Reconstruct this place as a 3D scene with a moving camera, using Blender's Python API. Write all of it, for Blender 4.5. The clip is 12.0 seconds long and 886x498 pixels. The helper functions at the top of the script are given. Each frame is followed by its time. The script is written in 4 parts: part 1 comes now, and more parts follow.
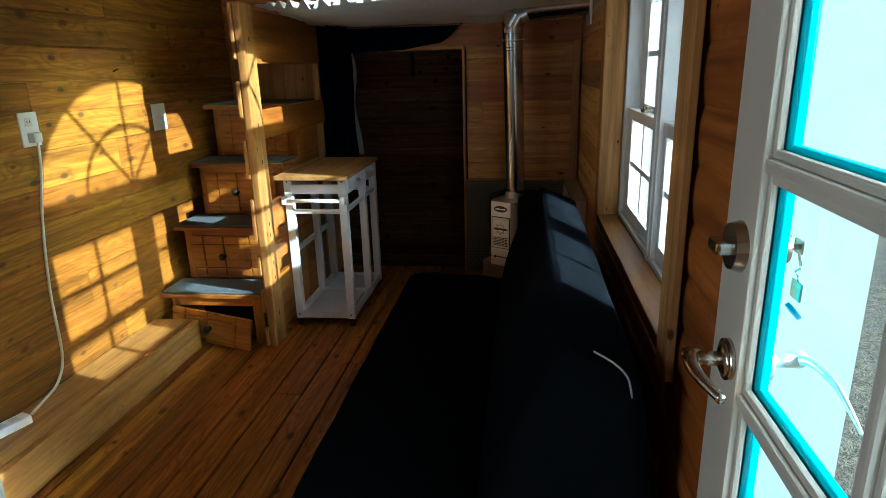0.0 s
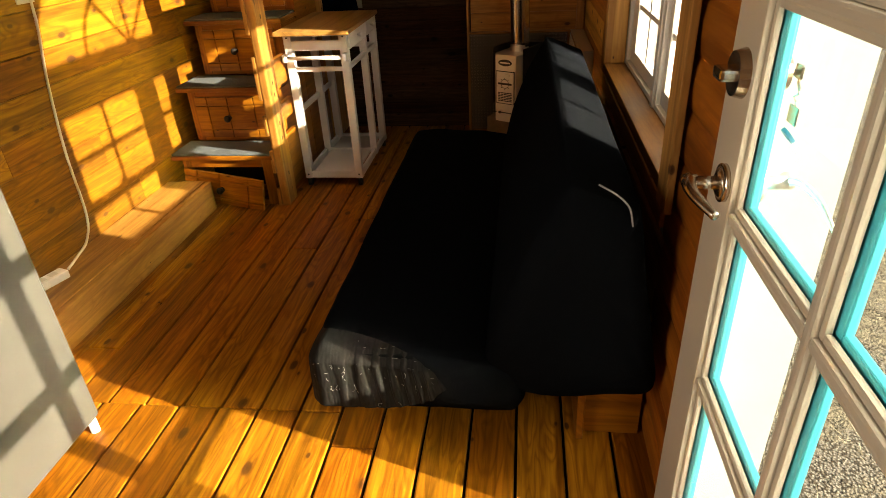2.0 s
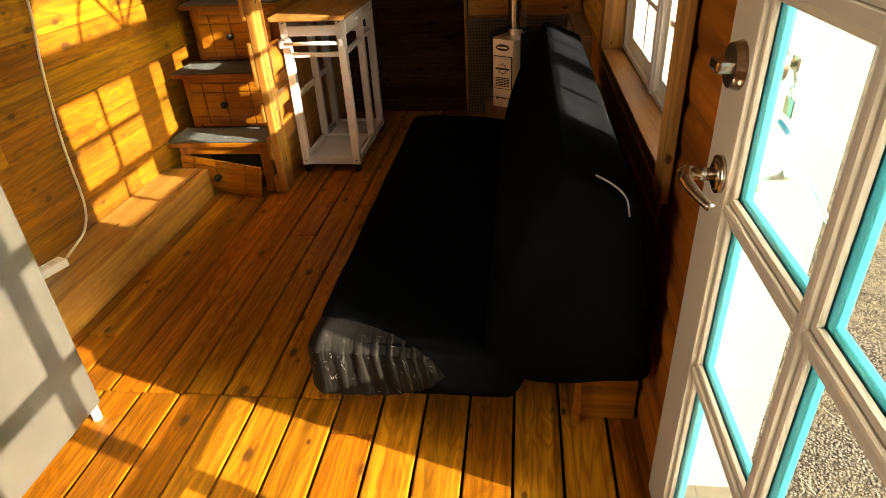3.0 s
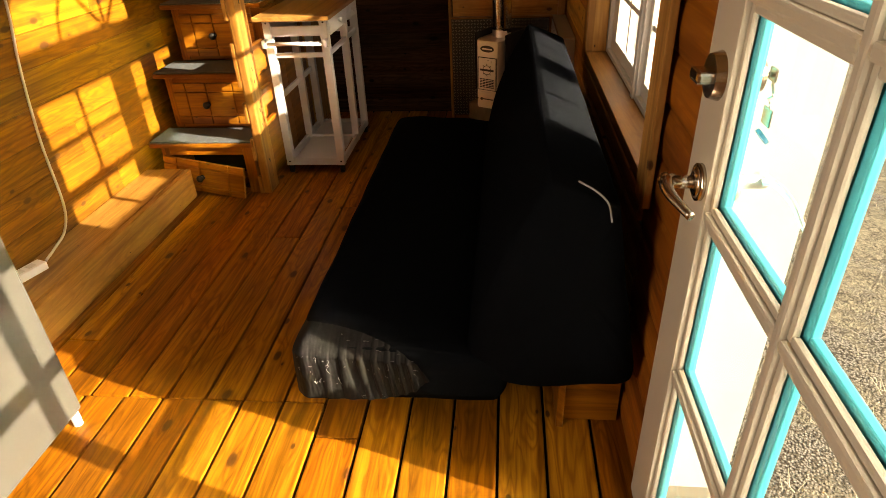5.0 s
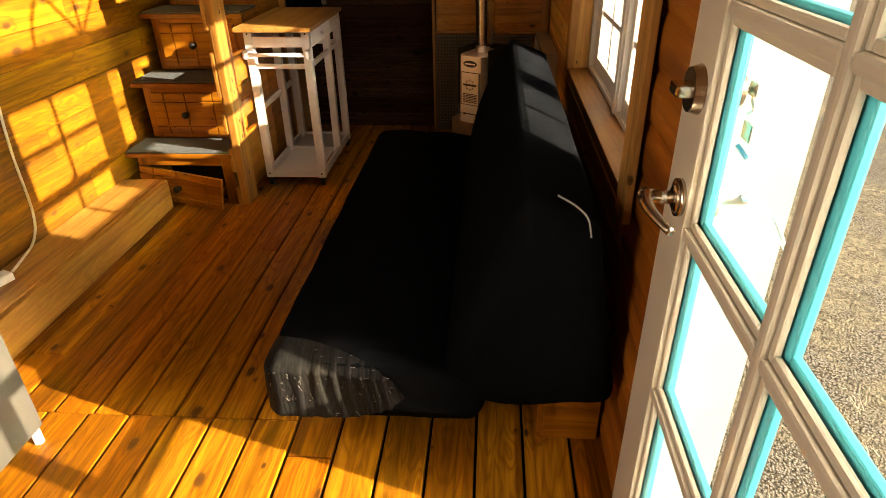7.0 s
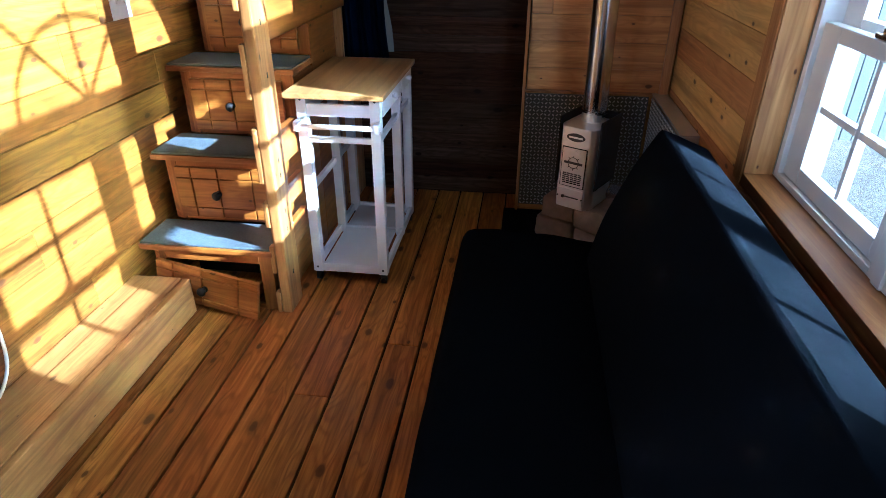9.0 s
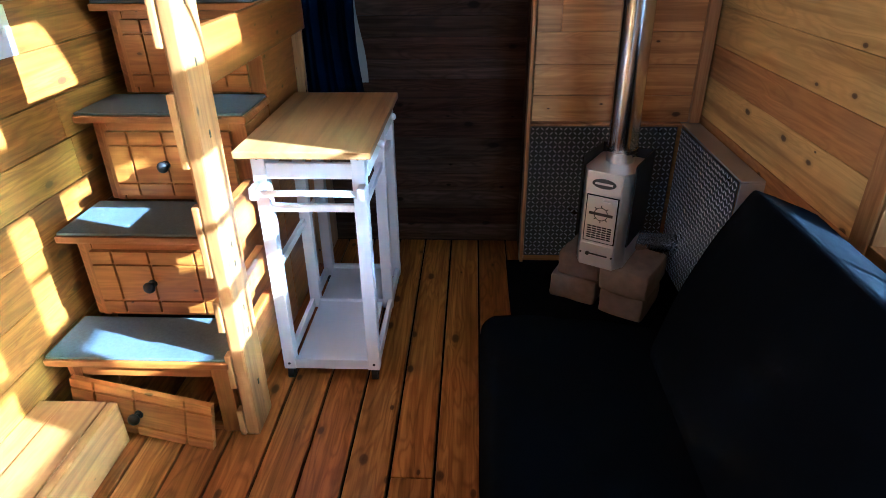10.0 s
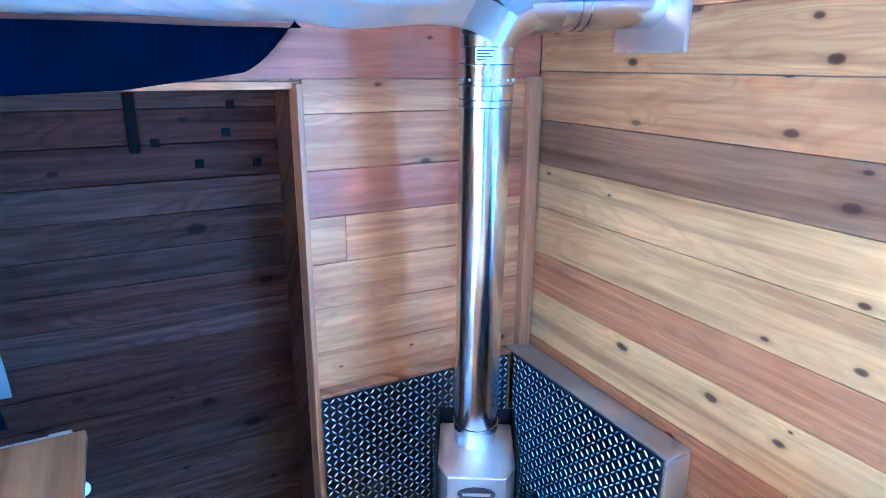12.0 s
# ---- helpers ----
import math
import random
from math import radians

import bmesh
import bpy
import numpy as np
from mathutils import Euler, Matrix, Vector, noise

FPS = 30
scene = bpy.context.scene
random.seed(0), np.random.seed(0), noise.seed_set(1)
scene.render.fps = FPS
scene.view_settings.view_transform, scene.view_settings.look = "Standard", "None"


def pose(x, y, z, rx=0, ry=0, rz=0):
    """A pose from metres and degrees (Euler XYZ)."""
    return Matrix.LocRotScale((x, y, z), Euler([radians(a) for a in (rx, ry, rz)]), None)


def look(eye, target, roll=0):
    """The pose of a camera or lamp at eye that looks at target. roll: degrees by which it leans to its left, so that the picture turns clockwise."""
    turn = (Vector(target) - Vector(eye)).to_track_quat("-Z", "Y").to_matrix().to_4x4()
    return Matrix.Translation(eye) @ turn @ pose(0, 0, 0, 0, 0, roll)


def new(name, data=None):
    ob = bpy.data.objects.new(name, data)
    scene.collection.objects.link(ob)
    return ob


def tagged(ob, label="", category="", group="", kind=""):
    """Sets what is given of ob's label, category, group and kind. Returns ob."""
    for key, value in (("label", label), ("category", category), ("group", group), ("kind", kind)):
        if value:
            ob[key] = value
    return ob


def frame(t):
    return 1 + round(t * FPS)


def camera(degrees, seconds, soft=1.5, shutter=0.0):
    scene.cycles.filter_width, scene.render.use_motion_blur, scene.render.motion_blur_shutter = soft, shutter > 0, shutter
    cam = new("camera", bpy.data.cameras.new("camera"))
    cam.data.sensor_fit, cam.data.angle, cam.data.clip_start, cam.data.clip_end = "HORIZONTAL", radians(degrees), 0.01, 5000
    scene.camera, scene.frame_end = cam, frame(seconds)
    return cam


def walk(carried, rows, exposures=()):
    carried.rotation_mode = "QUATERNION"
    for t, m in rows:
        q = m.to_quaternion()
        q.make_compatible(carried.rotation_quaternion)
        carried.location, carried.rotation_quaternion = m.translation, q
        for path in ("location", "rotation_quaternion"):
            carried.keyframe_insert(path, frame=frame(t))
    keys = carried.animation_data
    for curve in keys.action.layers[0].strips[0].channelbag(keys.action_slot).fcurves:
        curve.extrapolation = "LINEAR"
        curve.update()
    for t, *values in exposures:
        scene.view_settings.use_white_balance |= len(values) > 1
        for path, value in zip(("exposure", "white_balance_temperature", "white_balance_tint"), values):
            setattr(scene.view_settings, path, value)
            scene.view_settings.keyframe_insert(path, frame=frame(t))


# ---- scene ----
cam = camera(72.0, 12.0, soft=0.85)
PATH = [
    (0, (0.163, 1.363, 1.413), (-0.093, 3.262, 0.839), -1.6),
    (0.5, (0.151, 1.275, 1.39), (-0.102, 3.059, 0.521), -2.6),
    (1, (0.149, 1.269, 1.382), (-0.107, 3.014, 0.438), -3.0),
    (1.5, (0.147, 1.266, 1.387), (-0.108, 3.006, 0.433), -3.0),
    (2, (0.145, 1.266, 1.39), (-0.109, 2.995, 0.418), -3.2),
    (2.5, (0.146, 1.266, 1.397), (-0.106, 2.979, 0.398), -3.3),
    (4.5, (0.144, 1.269, 1.428), (-0.067, 2.967, 0.392), -3.0),
    (5, (0.148, 1.271, 1.423), (-0.05, 2.977, 0.396), -2.6),
    (5.5, (0.152, 1.273, 1.421), (-0.032, 2.984, 0.401), -2.3),
    (6, (0.156, 1.276, 1.42), (-0.015, 2.992, 0.407), -1.9),
    (6.5, (0.159, 1.278, 1.415), (0.003, 3.001, 0.411), -1.5),
    (7, (0.161, 1.299, 1.404), (0.015, 3.033, 0.419), -1.1),
    (7.5, (0.127, 1.45, 1.44), (-0.05, 3.183, 0.456), -1.8),
    (7.7, (0.088, 1.549, 1.459), (-0.102, 3.284, 0.483), -1.6),
    (9.3, (-0.297, 2.344, 1.479), (-0.515, 4.086, 0.52), 0.5),
    (9.5, (-0.344, 2.478, 1.471), (-0.543, 4.216, 0.501), 0.5),
    (10, (-0.455, 2.777, 1.445), (-0.546, 4.541, 0.507), -0.7),
    (10.5, (-0.611, 3.071, 1.477), (-0.42, 4.829, 0.544), -0.8),
    (11, (-0.597, 3.33, 1.517), (-0.227, 5.11, 0.684), -1.3),
    (11.5, (-0.569, 3.652, 1.537), (0.043, 5.427, 0.849), -0.3),
    (12, (-0.613, 3.861, 1.574), (0.284, 5.553, 0.997), 0.4),
]
walk(cam, [(t, look(eye, target, roll)) for t, eye, target, roll in PATH],
     exposures=[(0.0, 1.78, 4650, -7), (0.5, 1.92, 6100, 0), (1.5, 2.2, 7900, 8), (7.5, 2.4, 8700, 15), (9.3, 3.3, 3600, 3), (10.0, 3.65, 3800, 2), (10.5, 4.3, 3800, 0), (11.3, 4.9, 3700, -2), (11.6, 5.1, 3600, -2), (12.0, 5.7, 2600, -1)])

# ---- light ----
SUN_WAY = Vector((-1.0, 0.312, -0.385)).normalized()
world = bpy.data.worlds.new("sky")
scene.world = world
world.use_nodes = True
wn = world.node_tree
sky = wn.nodes.new("ShaderNodeTexSky")
sky.sky_type = "NISHITA"
sky.sun_disc = False
sky.sun_elevation = radians(20)
sky.sun_rotation = radians(109.4)
sky.air_density, sky.dust_density = 1.0, 1.5
wn.nodes["Background"].inputs["Strength"].default_value = 0.05
wn.links.new(sky.outputs[0], wn.nodes["Background"].inputs["Color"])
sun_data = bpy.data.lights.new("sun", "SUN")
sun_data.energy, sun_data.angle, sun_data.color = 5.0, radians(0.55), (1.0, 0.93, 0.80)
sun = new("sun", sun_data)
sun.matrix_world = look((8, -2.8, 3.1), Vector((8, -2.8, 3.1)) + SUN_WAY)

# daylight of the open sky in the second window
day_data = bpy.data.lights.new("window_daylight", "AREA")
day_data.shape, day_data.size, day_data.size_y, day_data.energy, day_data.color = "RECTANGLE", 1.3, 1.0, 5.8, (1.0, 0.96, 0.90)
day = new("window_daylight", day_data)
day.matrix_world = look((-1.86, 0.80, 1.40), (0.0, 0.80, 1.40))


# ---- materials ----
def mat(name):
    m = bpy.data.materials.new(name)
    m.use_nodes = True
    nt = m.node_tree
    return m, nt, nt.nodes["Principled BSDF"]


def node(nt, kind, **props):
    n = nt.nodes.new("ShaderNode" + kind)
    for k, v in props.items():
        if k in n.inputs:
            n.inputs[k].default_value = v
    return n


def ramp(nt, fac, stops):
    r = nt.nodes.new("ShaderNodeValToRGB")
    els = r.color_ramp.elements
    while len(els) < len(stops):
        els.new(0.5)
    for e, (p, c) in zip(els, stops):
        e.position, e.color = p, (*c, 1) if len(c) == 3 else c
    nt.links.new(fac, r.inputs[0])
    return r.outputs[0]


def mix(nt, a, b, fac, mode="MIX"):
    m = nt.nodes.new("ShaderNodeMix")
    m.data_type, m.blend_type = "RGBA", mode
    for sock, v in ((m.inputs[0], fac), (m.inputs[6], a), (m.inputs[7], b)):
        if isinstance(v, (int, float)):
            sock.default_value = v
        elif isinstance(v, tuple):
            sock.default_value = (*v, 1)
        else:
            nt.links.new(v, sock)
    return m.outputs[2]


def maths(nt, op, a, b=0.0):
    m = nt.nodes.new("ShaderNodeMath")
    m.operation = op
    for sock, v in ((m.inputs[0], a), (m.inputs[1], b)):
        if isinstance(v, (int, float)):
            sock.default_value = v
        else:
            nt.links.new(v, sock)
    return m.outputs[0]


def bump(nt, bsdf, height, strength, distance=0.002):
    b = node(nt, "Bump", Strength=strength, Distance=distance)
    nt.links.new(height, b.inputs["Height"])
    nt.links.new(b.outputs[0], bsdf.inputs["Normal"])


def wood(name, light, dark, along="y", rough=0.45, knots=0.11, spread=0.35, knot_colour=(0.055, 0.018, 0.006), coat=0.0, shine=0.5):
    """Knotty pine: long grain, ring figure and knots, each board cut from another place of the log."""
    m, nt, p = mat(name)
    tc = nt.nodes.new("ShaderNodeTexCoord")
    info = nt.nodes.new("ShaderNodeObjectInfo")
    sep = nt.nodes.new("ShaderNodeSeparateXYZ")
    nt.links.new(tc.outputs["Object"], sep.inputs[0])
    shift = maths(nt, "MULTIPLY", info.outputs["Random"], 61.0)
    a = maths(nt, "ADD", sep.outputs["xyz".index(along)], shift)
    rest = [s for s in "xyz" if s != along]
    c = maths(nt, "ADD", sep.outputs["xyz".index(rest[0])], sep.outputs["xyz".index(rest[1])])

    def coord(ka, kc):
        v = nt.nodes.new("ShaderNodeCombineXYZ")
        nt.links.new(maths(nt, "MULTIPLY", a, ka), v.inputs[0])
        nt.links.new(maths(nt, "MULTIPLY", c, kc), v.inputs[1])
        nt.links.new(shift, v.inputs[2])
        return v.outputs[0]

    vor = node(nt, "TexVoronoi", Scale=1.0, Randomness=1.0)
    vor.voronoi_dimensions = "2D"
    nt.links.new(coord(4.2, 8.0), vor.inputs["Vector"])
    dist = vor.outputs["Distance"]
    near = ramp(nt, dist, [(0.0, (1, 1, 1)), (0.34, (0, 0, 0))])
    grain = node(nt, "TexNoise", Scale=1.0, Detail=6.0, Roughness=0.62, Distortion=0.4)
    nt.links.new(coord(2.0, 55.0), grain.inputs["Vector"])
    figure = node(nt, "TexNoise", Scale=1.0, Detail=2.0, Distortion=1.2)
    nt.links.new(coord(1.1, 9.0), figure.inputs["Vector"])
    swirl = maths(nt, "ADD", maths(nt, "MULTIPLY", figure.outputs[0], 9.0), maths(nt, "MULTIPLY", near, 0.9))
    rings = maths(nt, "ABSOLUTE", maths(nt, "SINE", maths(nt, "MULTIPLY", swirl, 3.2)))
    base = mix(nt, light, dark, maths(nt, "MULTIPLY", ramp(nt, grain.outputs[0], [(0.30, (0, 0, 0)), (0.72, (1, 1, 1))]), 0.85))
    base = mix(nt, base, dark, maths(nt, "MULTIPLY", maths(nt, "POWER", rings, 4.0), 0.46))
    streak = node(nt, "TexNoise", Scale=1.0, Detail=3.0, Roughness=0.6)
    nt.links.new(coord(0.7, 17.0), streak.inputs["Vector"])
    base = mix(nt, base, ramp(nt, streak.outputs[0], [(0.32, (0.50, 0.43, 0.36)), (0.5, (1, 1, 1)), (0.7, (1.16, 1.18, 1.2))]), 0.85, "MULTIPLY")
    tone = ramp(nt, info.outputs["Random"], [(0.0, (1 - spread, 1 - spread * 1.2, 1 - spread * 1.3)), (0.22, (1 - spread * 0.3, 1 - spread * 0.72, 1 - spread * 0.8)), (0.45, (1, 1, 1)), (0.7, (1.04, 1.06, 1.1)), (0.85, (1 - spread * 0.6, 1 - spread * 0.6, 1 - spread * 0.6)), (1.0, (1.1, 1.1, 1.08))])
    base = mix(nt, base, tone, 1.0, "MULTIPLY")
    if knots:
        colour = nt.nodes.new("ShaderNodeSeparateColor")
        nt.links.new(vor.outputs["Color"], colour.inputs[0])
        wob = node(nt, "TexNoise", Scale=30.0, Detail=2.0)
        nt.links.new(tc.outputs["Object"], wob.inputs["Vector"])
        d2 = maths(nt, "ADD", maths(nt, "DIVIDE", dist, maths(nt, "ADD", 0.28, maths(nt, "MULTIPLY", colour.outputs[1], 0.85))), maths(nt, "MULTIPLY", maths(nt, "SUBTRACT", wob.outputs[0], 0.5), 0.06))
        pick = ramp(nt, colour.outputs[0], [(0.52, (0, 0, 0)), (0.57, (1, 1, 1))])
        k = ramp(nt, d2, [(0.0, (0.95, 0.95, 0.95)), (knots * 0.75, (0.85, 0.85, 0.85)), (knots * 0.95, (0.5, 0.5, 0.5)), (knots * 1.15, (0.18, 0.18, 0.18)), (knots * 2.2, (0, 0, 0))])
        base = mix(nt, base, knot_colour, maths(nt, "MULTIPLY", k, pick))
    nt.links.new(base, p.inputs["Base Color"])
    stain = node(nt, "TexNoise", Scale=3.0, Detail=3.0)
    nt.links.new(tc.outputs["Object"], stain.inputs["Vector"])
    nt.links.new(maths(nt, "ADD", rough - 0.1, maths(nt, "MULTIPLY", stain.outputs[0], 0.22)), p.inputs["Roughness"])
    p.inputs["Specular IOR Level"].default_value = shine
    p.inputs["Coat Weight"].default_value = coat
    p.inputs["Coat Roughness"].default_value = 0.25
    bump(nt, p, grain.outputs[0], 0.25)
    return m


def plain(name, colour, rough=0.5, metal=0.0, vary=0.12, scale=8.0, bumps=0.15, bump_scale=60.0, coat=0.0, stretch=None):
    m, nt, p = mat(name)
    tc = nt.nodes.new("ShaderNodeTexCoord")
    vec = tc.outputs["Object"]
    if stretch:
        mp = nt.nodes.new("ShaderNodeMapping")
        mp.inputs["Scale"].default_value = stretch
        nt.links.new(vec, mp.inputs[0])
        vec = mp.outputs[0]
    n1 = node(nt, "TexNoise", Scale=scale, Detail=4.0)
    n2 = node(nt, "TexNoise", Scale=bump_scale, Detail=3.0)
    for n in (n1, n2):
        nt.links.new(vec, n.inputs["Vector"])
    lo = tuple(c * (1 - vary) for c in colour)
    hi = tuple(min(1.0, c * (1 + vary)) for c in colour)
    nt.links.new(mix(nt, lo, hi, n1.outputs[0]), p.inputs["Base Color"])
    nt.links.new(maths(nt, "ADD", rough - 0.08, maths(nt, "MULTIPLY", n1.outputs[0], 0.16)), p.inputs["Roughness"])
    p.inputs["Metallic"].default_value = metal
    p.inputs["Coat Weight"].default_value = coat
    if bumps:
        bump(nt, p, n2.outputs[0], bumps)
    return m


def glass(name):
    m, nt, p = mat(name)
    p.inputs["Transmission Weight"].default_value = 1.0
    p.inputs["Roughness"].default_value = 0.0
    p.inputs["IOR"].default_value = 1.1
    p.inputs["Base Color"].default_value = (0.97, 0.99, 0.985, 1)
    return m


FLOOR_WOOD = wood("amber_floor_pine", (0.49, 0.202, 0.017), (0.130, 0.038, 0.0032), "y", rough=0.46, spread=0.40, shine=0.14)
WALL_Y = wood("pine_wall_along_house", (0.385, 0.185, 0.0115), (0.116, 0.037, 0.0022), "y", rough=0.5, spread=0.36, shine=0.3)
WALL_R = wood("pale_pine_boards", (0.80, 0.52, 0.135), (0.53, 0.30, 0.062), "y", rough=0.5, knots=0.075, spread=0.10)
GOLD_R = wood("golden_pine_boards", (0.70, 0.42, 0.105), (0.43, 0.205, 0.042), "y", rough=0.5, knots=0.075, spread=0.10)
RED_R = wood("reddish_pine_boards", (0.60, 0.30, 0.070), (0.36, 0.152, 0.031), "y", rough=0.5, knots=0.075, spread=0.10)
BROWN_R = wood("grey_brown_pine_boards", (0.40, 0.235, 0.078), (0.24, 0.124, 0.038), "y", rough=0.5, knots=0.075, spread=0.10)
RED_X = wood("reddish_pine_cross_boards", (0.50, 0.215, 0.078), (0.32, 0.12, 0.036), "x", rough=0.5, knots=0.075, spread=0.08)
WALL_X = wood("pine_wall_across_house", (0.72, 0.39, 0.105), (0.44, 0.19, 0.038), "x", rough=0.5, knots=0.075, spread=0.14)
DARK_WALL = wood("dark_brown_planks", (0.105, 0.058, 0.034), (0.021, 0.0125, 0.0085), "x", rough=0.7, spread=0.5, knot_colour=(0.006, 0.004, 0.003), shine=0.1)
TRIM = wood("pine_trim", (0.55, 0.31, 0.10), (0.39, 0.19, 0.05), "z", rough=0.45, knots=0.05, spread=0.12)
TRIM_Y = wood("pine_trim_long", (0.55, 0.31, 0.10), (0.39, 0.19, 0.05), "y", rough=0.45, knots=0.05, spread=0.12)
PALE_BEAM = wood("pale_beam_pine", (0.38, 0.195, 0.040), (0.22, 0.098, 0.018), "y", rough=0.55, knots=0.05, spread=0.08, shine=0.3)
CASING = wood("window_casing_pine", (0.55, 0.29, 0.085), (0.36, 0.165, 0.040), "z", rough=0.5, knots=0.05, spread=0.12, shine=0.25)
CASING_Y = wood("window_casing_pine_long", (0.37, 0.172, 0.040), (0.22, 0.088, 0.017), "y", rough=0.5, knots=0.05, spread=0.12, shine=0.25)
STAIR = wood("honey_pine", (0.36, 0.138, 0.012), (0.20, 0.063, 0.005), "x", rough=0.36, knots=0.05, spread=0.14, shine=0.4)
STAIR_Y = wood("honey_pine_side", (0.31, 0.116, 0.0105), (0.17, 0.052, 0.0043), "y", rough=0.38, knots=0.05, spread=0.14, shine=0.4)
STAIR_Z = wood("honey_pine_stile", (0.335, 0.127, 0.011), (0.185, 0.057, 0.0046), "z", rough=0.38, knots=0.05, spread=0.14, shine=0.4)
POST = wood("honey_pine_post", (0.44, 0.225, 0.055), (0.29, 0.125, 0.026), "z", rough=0.36, knots=0.05, spread=0.10, shine=0.4)
TOP = wood("oiled_cart_top", (0.41, 0.225, 0.060), (0.33, 0.168, 0.042), "y", rough=0.42, knots=0.0, spread=0.05)
REVEAL = plain("weathered_reveal_paint", (0.43, 0.43, 0.42), 0.6, vary=0.10, bumps=0.12)
WHITE = plain("white_paint", (0.80, 0.79, 0.76), 0.38, vary=0.05, bumps=0.08)
DOOR_PAINT = plain("off_white_door_paint", (0.56, 0.515, 0.425), 0.42, vary=0.07, scale=5, bumps=0.12)
TURQ = plain("turquoise_paint", (0.035, 0.46, 0.54), 0.5, vary=0.14, scale=20)
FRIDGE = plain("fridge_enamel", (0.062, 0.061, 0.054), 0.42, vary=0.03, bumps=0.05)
BLACK = plain("black_vinyl", (0.0036, 0.0043, 0.0054), 0.7, vary=0.3, scale=25, bumps=0.35, bump_scale=35)
# lighter copy of the vinyl: sunlight on the near end put into colour, plus dust
SUNLIT_DUSTY = plain("sunlit_dusty_black_vinyl", (0.0096, 0.0092, 0.0089), 0.55, vary=0.4, scale=30, bumps=0.25, bump_scale=80)
NAVY = plain("navy_cloth", (0.0025, 0.0055, 0.016), 0.95, vary=0.3, scale=14, bumps=0.2, bump_scale=400)
CLOTH = plain("white_cloth", (0.66, 0.655, 0.64), 0.9, vary=0.06, scale=4, bumps=0.15, bump_scale=300)
LINING = plain("grey_white_lining", (0.24, 0.24, 0.23), 0.9, vary=0.1, bumps=0.1, bump_scale=300)
CARPET = plain("blue_grey_carpet", (0.070, 0.086, 0.094), 0.97, vary=0.4, scale=90, bumps=0.9, bump_scale=420)
MAT = plain("black_mat", (0.0040, 0.0040, 0.0045), 0.9, vary=0.3, scale=60, bumps=0.5, bump_scale=200)
IRON = plain("black_iron", (0.016, 0.015, 0.014), 0.55, metal=0.3, vary=0.2)
STEEL = plain("stainless_steel", (0.90, 0.88, 0.85), 0.46, metal=1.0, vary=0.08, scale=6, bumps=0.0)
GALV = plain("polished_flue_steel", (0.60, 0.61, 0.62), 0.19, metal=1.0, vary=0.10, scale=9, bumps=0.03, bump_scale=220)
# sheet darkened, lozenges brightened: reflection and glint put into the two colours
PLATE = plain("diamond_plate", (0.15, 0.15, 0.155), 0.30, metal=1.0, vary=0.06, scale=7, bumps=0.0)
TREAD = plain("glint_tread_steel", (0.86, 0.86, 0.87), 0.34, metal=0.6, vary=0.1, scale=30, bumps=0.0)
NICKEL = plain("satin_nickel", (0.52, 0.45, 0.37), 0.24, metal=1.0, vary=0.08)
STONE = plain("grey_brown_paver", (0.25, 0.172, 0.115), 0.92, vary=0.4, scale=22, bumps=0.9, bump_scale=90)
PLASTIC = plain("white_plastic", (0.76, 0.76, 0.75), 0.35, vary=0.02, bumps=0.0)
CABLE = plain("grey_white_cable", (0.62, 0.61, 0.58), 0.5, vary=0.05, bumps=0.0)
# near-black: shade inside openings put into colour; also used for black iron fittings
DARK = plain("opening_shade_and_black_iron", (0.008, 0.008, 0.008), 0.8, vary=0.1, bumps=0.0)
LINE = plain("etched_line", (0.05, 0.045, 0.04), 0.5, vary=0.1, bumps=0.0)
PIPING = plain("grey_piping", (0.30, 0.30, 0.31), 0.5, vary=0.05, bumps=0.0)
BLACK.node_tree.nodes["Principled BSDF"].inputs["Specular IOR Level"].default_value = 0.0
for dull in (MAT, NAVY, DARK):
    dull.node_tree.nodes["Principled BSDF"].inputs["Specular IOR Level"].default_value = 0.01
SUNLIT_DUSTY.node_tree.nodes["Principled BSDF"].inputs["Specular IOR Level"].default_value = 0.03
GLASS = glass("window_glass")
CART_PAINT = plain("cart_white_paint", (0.66, 0.66, 0.68), 0.4, vary=0.06, scale=6, bumps=0.08)
LOG = wood("orange_log_siding", (0.40, 0.135, 0.016), (0.22, 0.060, 0.006), "y", rough=0.5, knots=0.10, spread=0.2, knot_colour=(0.05, 0.016, 0.006), shine=0.3)
LOFT_WOOD = wood("brown_loft_boards", (0.42, 0.24, 0.085), (0.25, 0.12, 0.035), "y", rough=0.6, spread=0.2, shine=0.2)
END_WOOD = wood("brown_end_boards", (0.62, 0.38, 0.14), (0.40, 0.21, 0.06), "x", rough=0.6, spread=0.2, shine=0.2)


# ---- builders ----
def slab(bm, x0, y0, z0, x1, y1, z1, bevel=0.0, m=None):
    """A box between two corners, with its edges eased."""
    co = [(x, y, z) for x in (x0, x1) for y in (y0, y1) for z in (z0, z1)]
    if m is not None:
        co = [m @ Vector(c) for c in co]
    v = [bm.verts.new(c) for c in co]
    fs = [bm.faces.new([v[i] for i in q]) for q in ((0, 1, 3, 2), (4, 6, 7, 5), (0, 4, 5, 1), (2, 3, 7, 6), (0, 2, 6, 4), (1, 5, 7, 3))]
    if bevel:
        es = list({e for f in fs for e in f.edges})
        bmesh.ops.bevel(bm, geom=es, offset=bevel, segments=2, profile=0.6, affect="EDGES")
    return bm


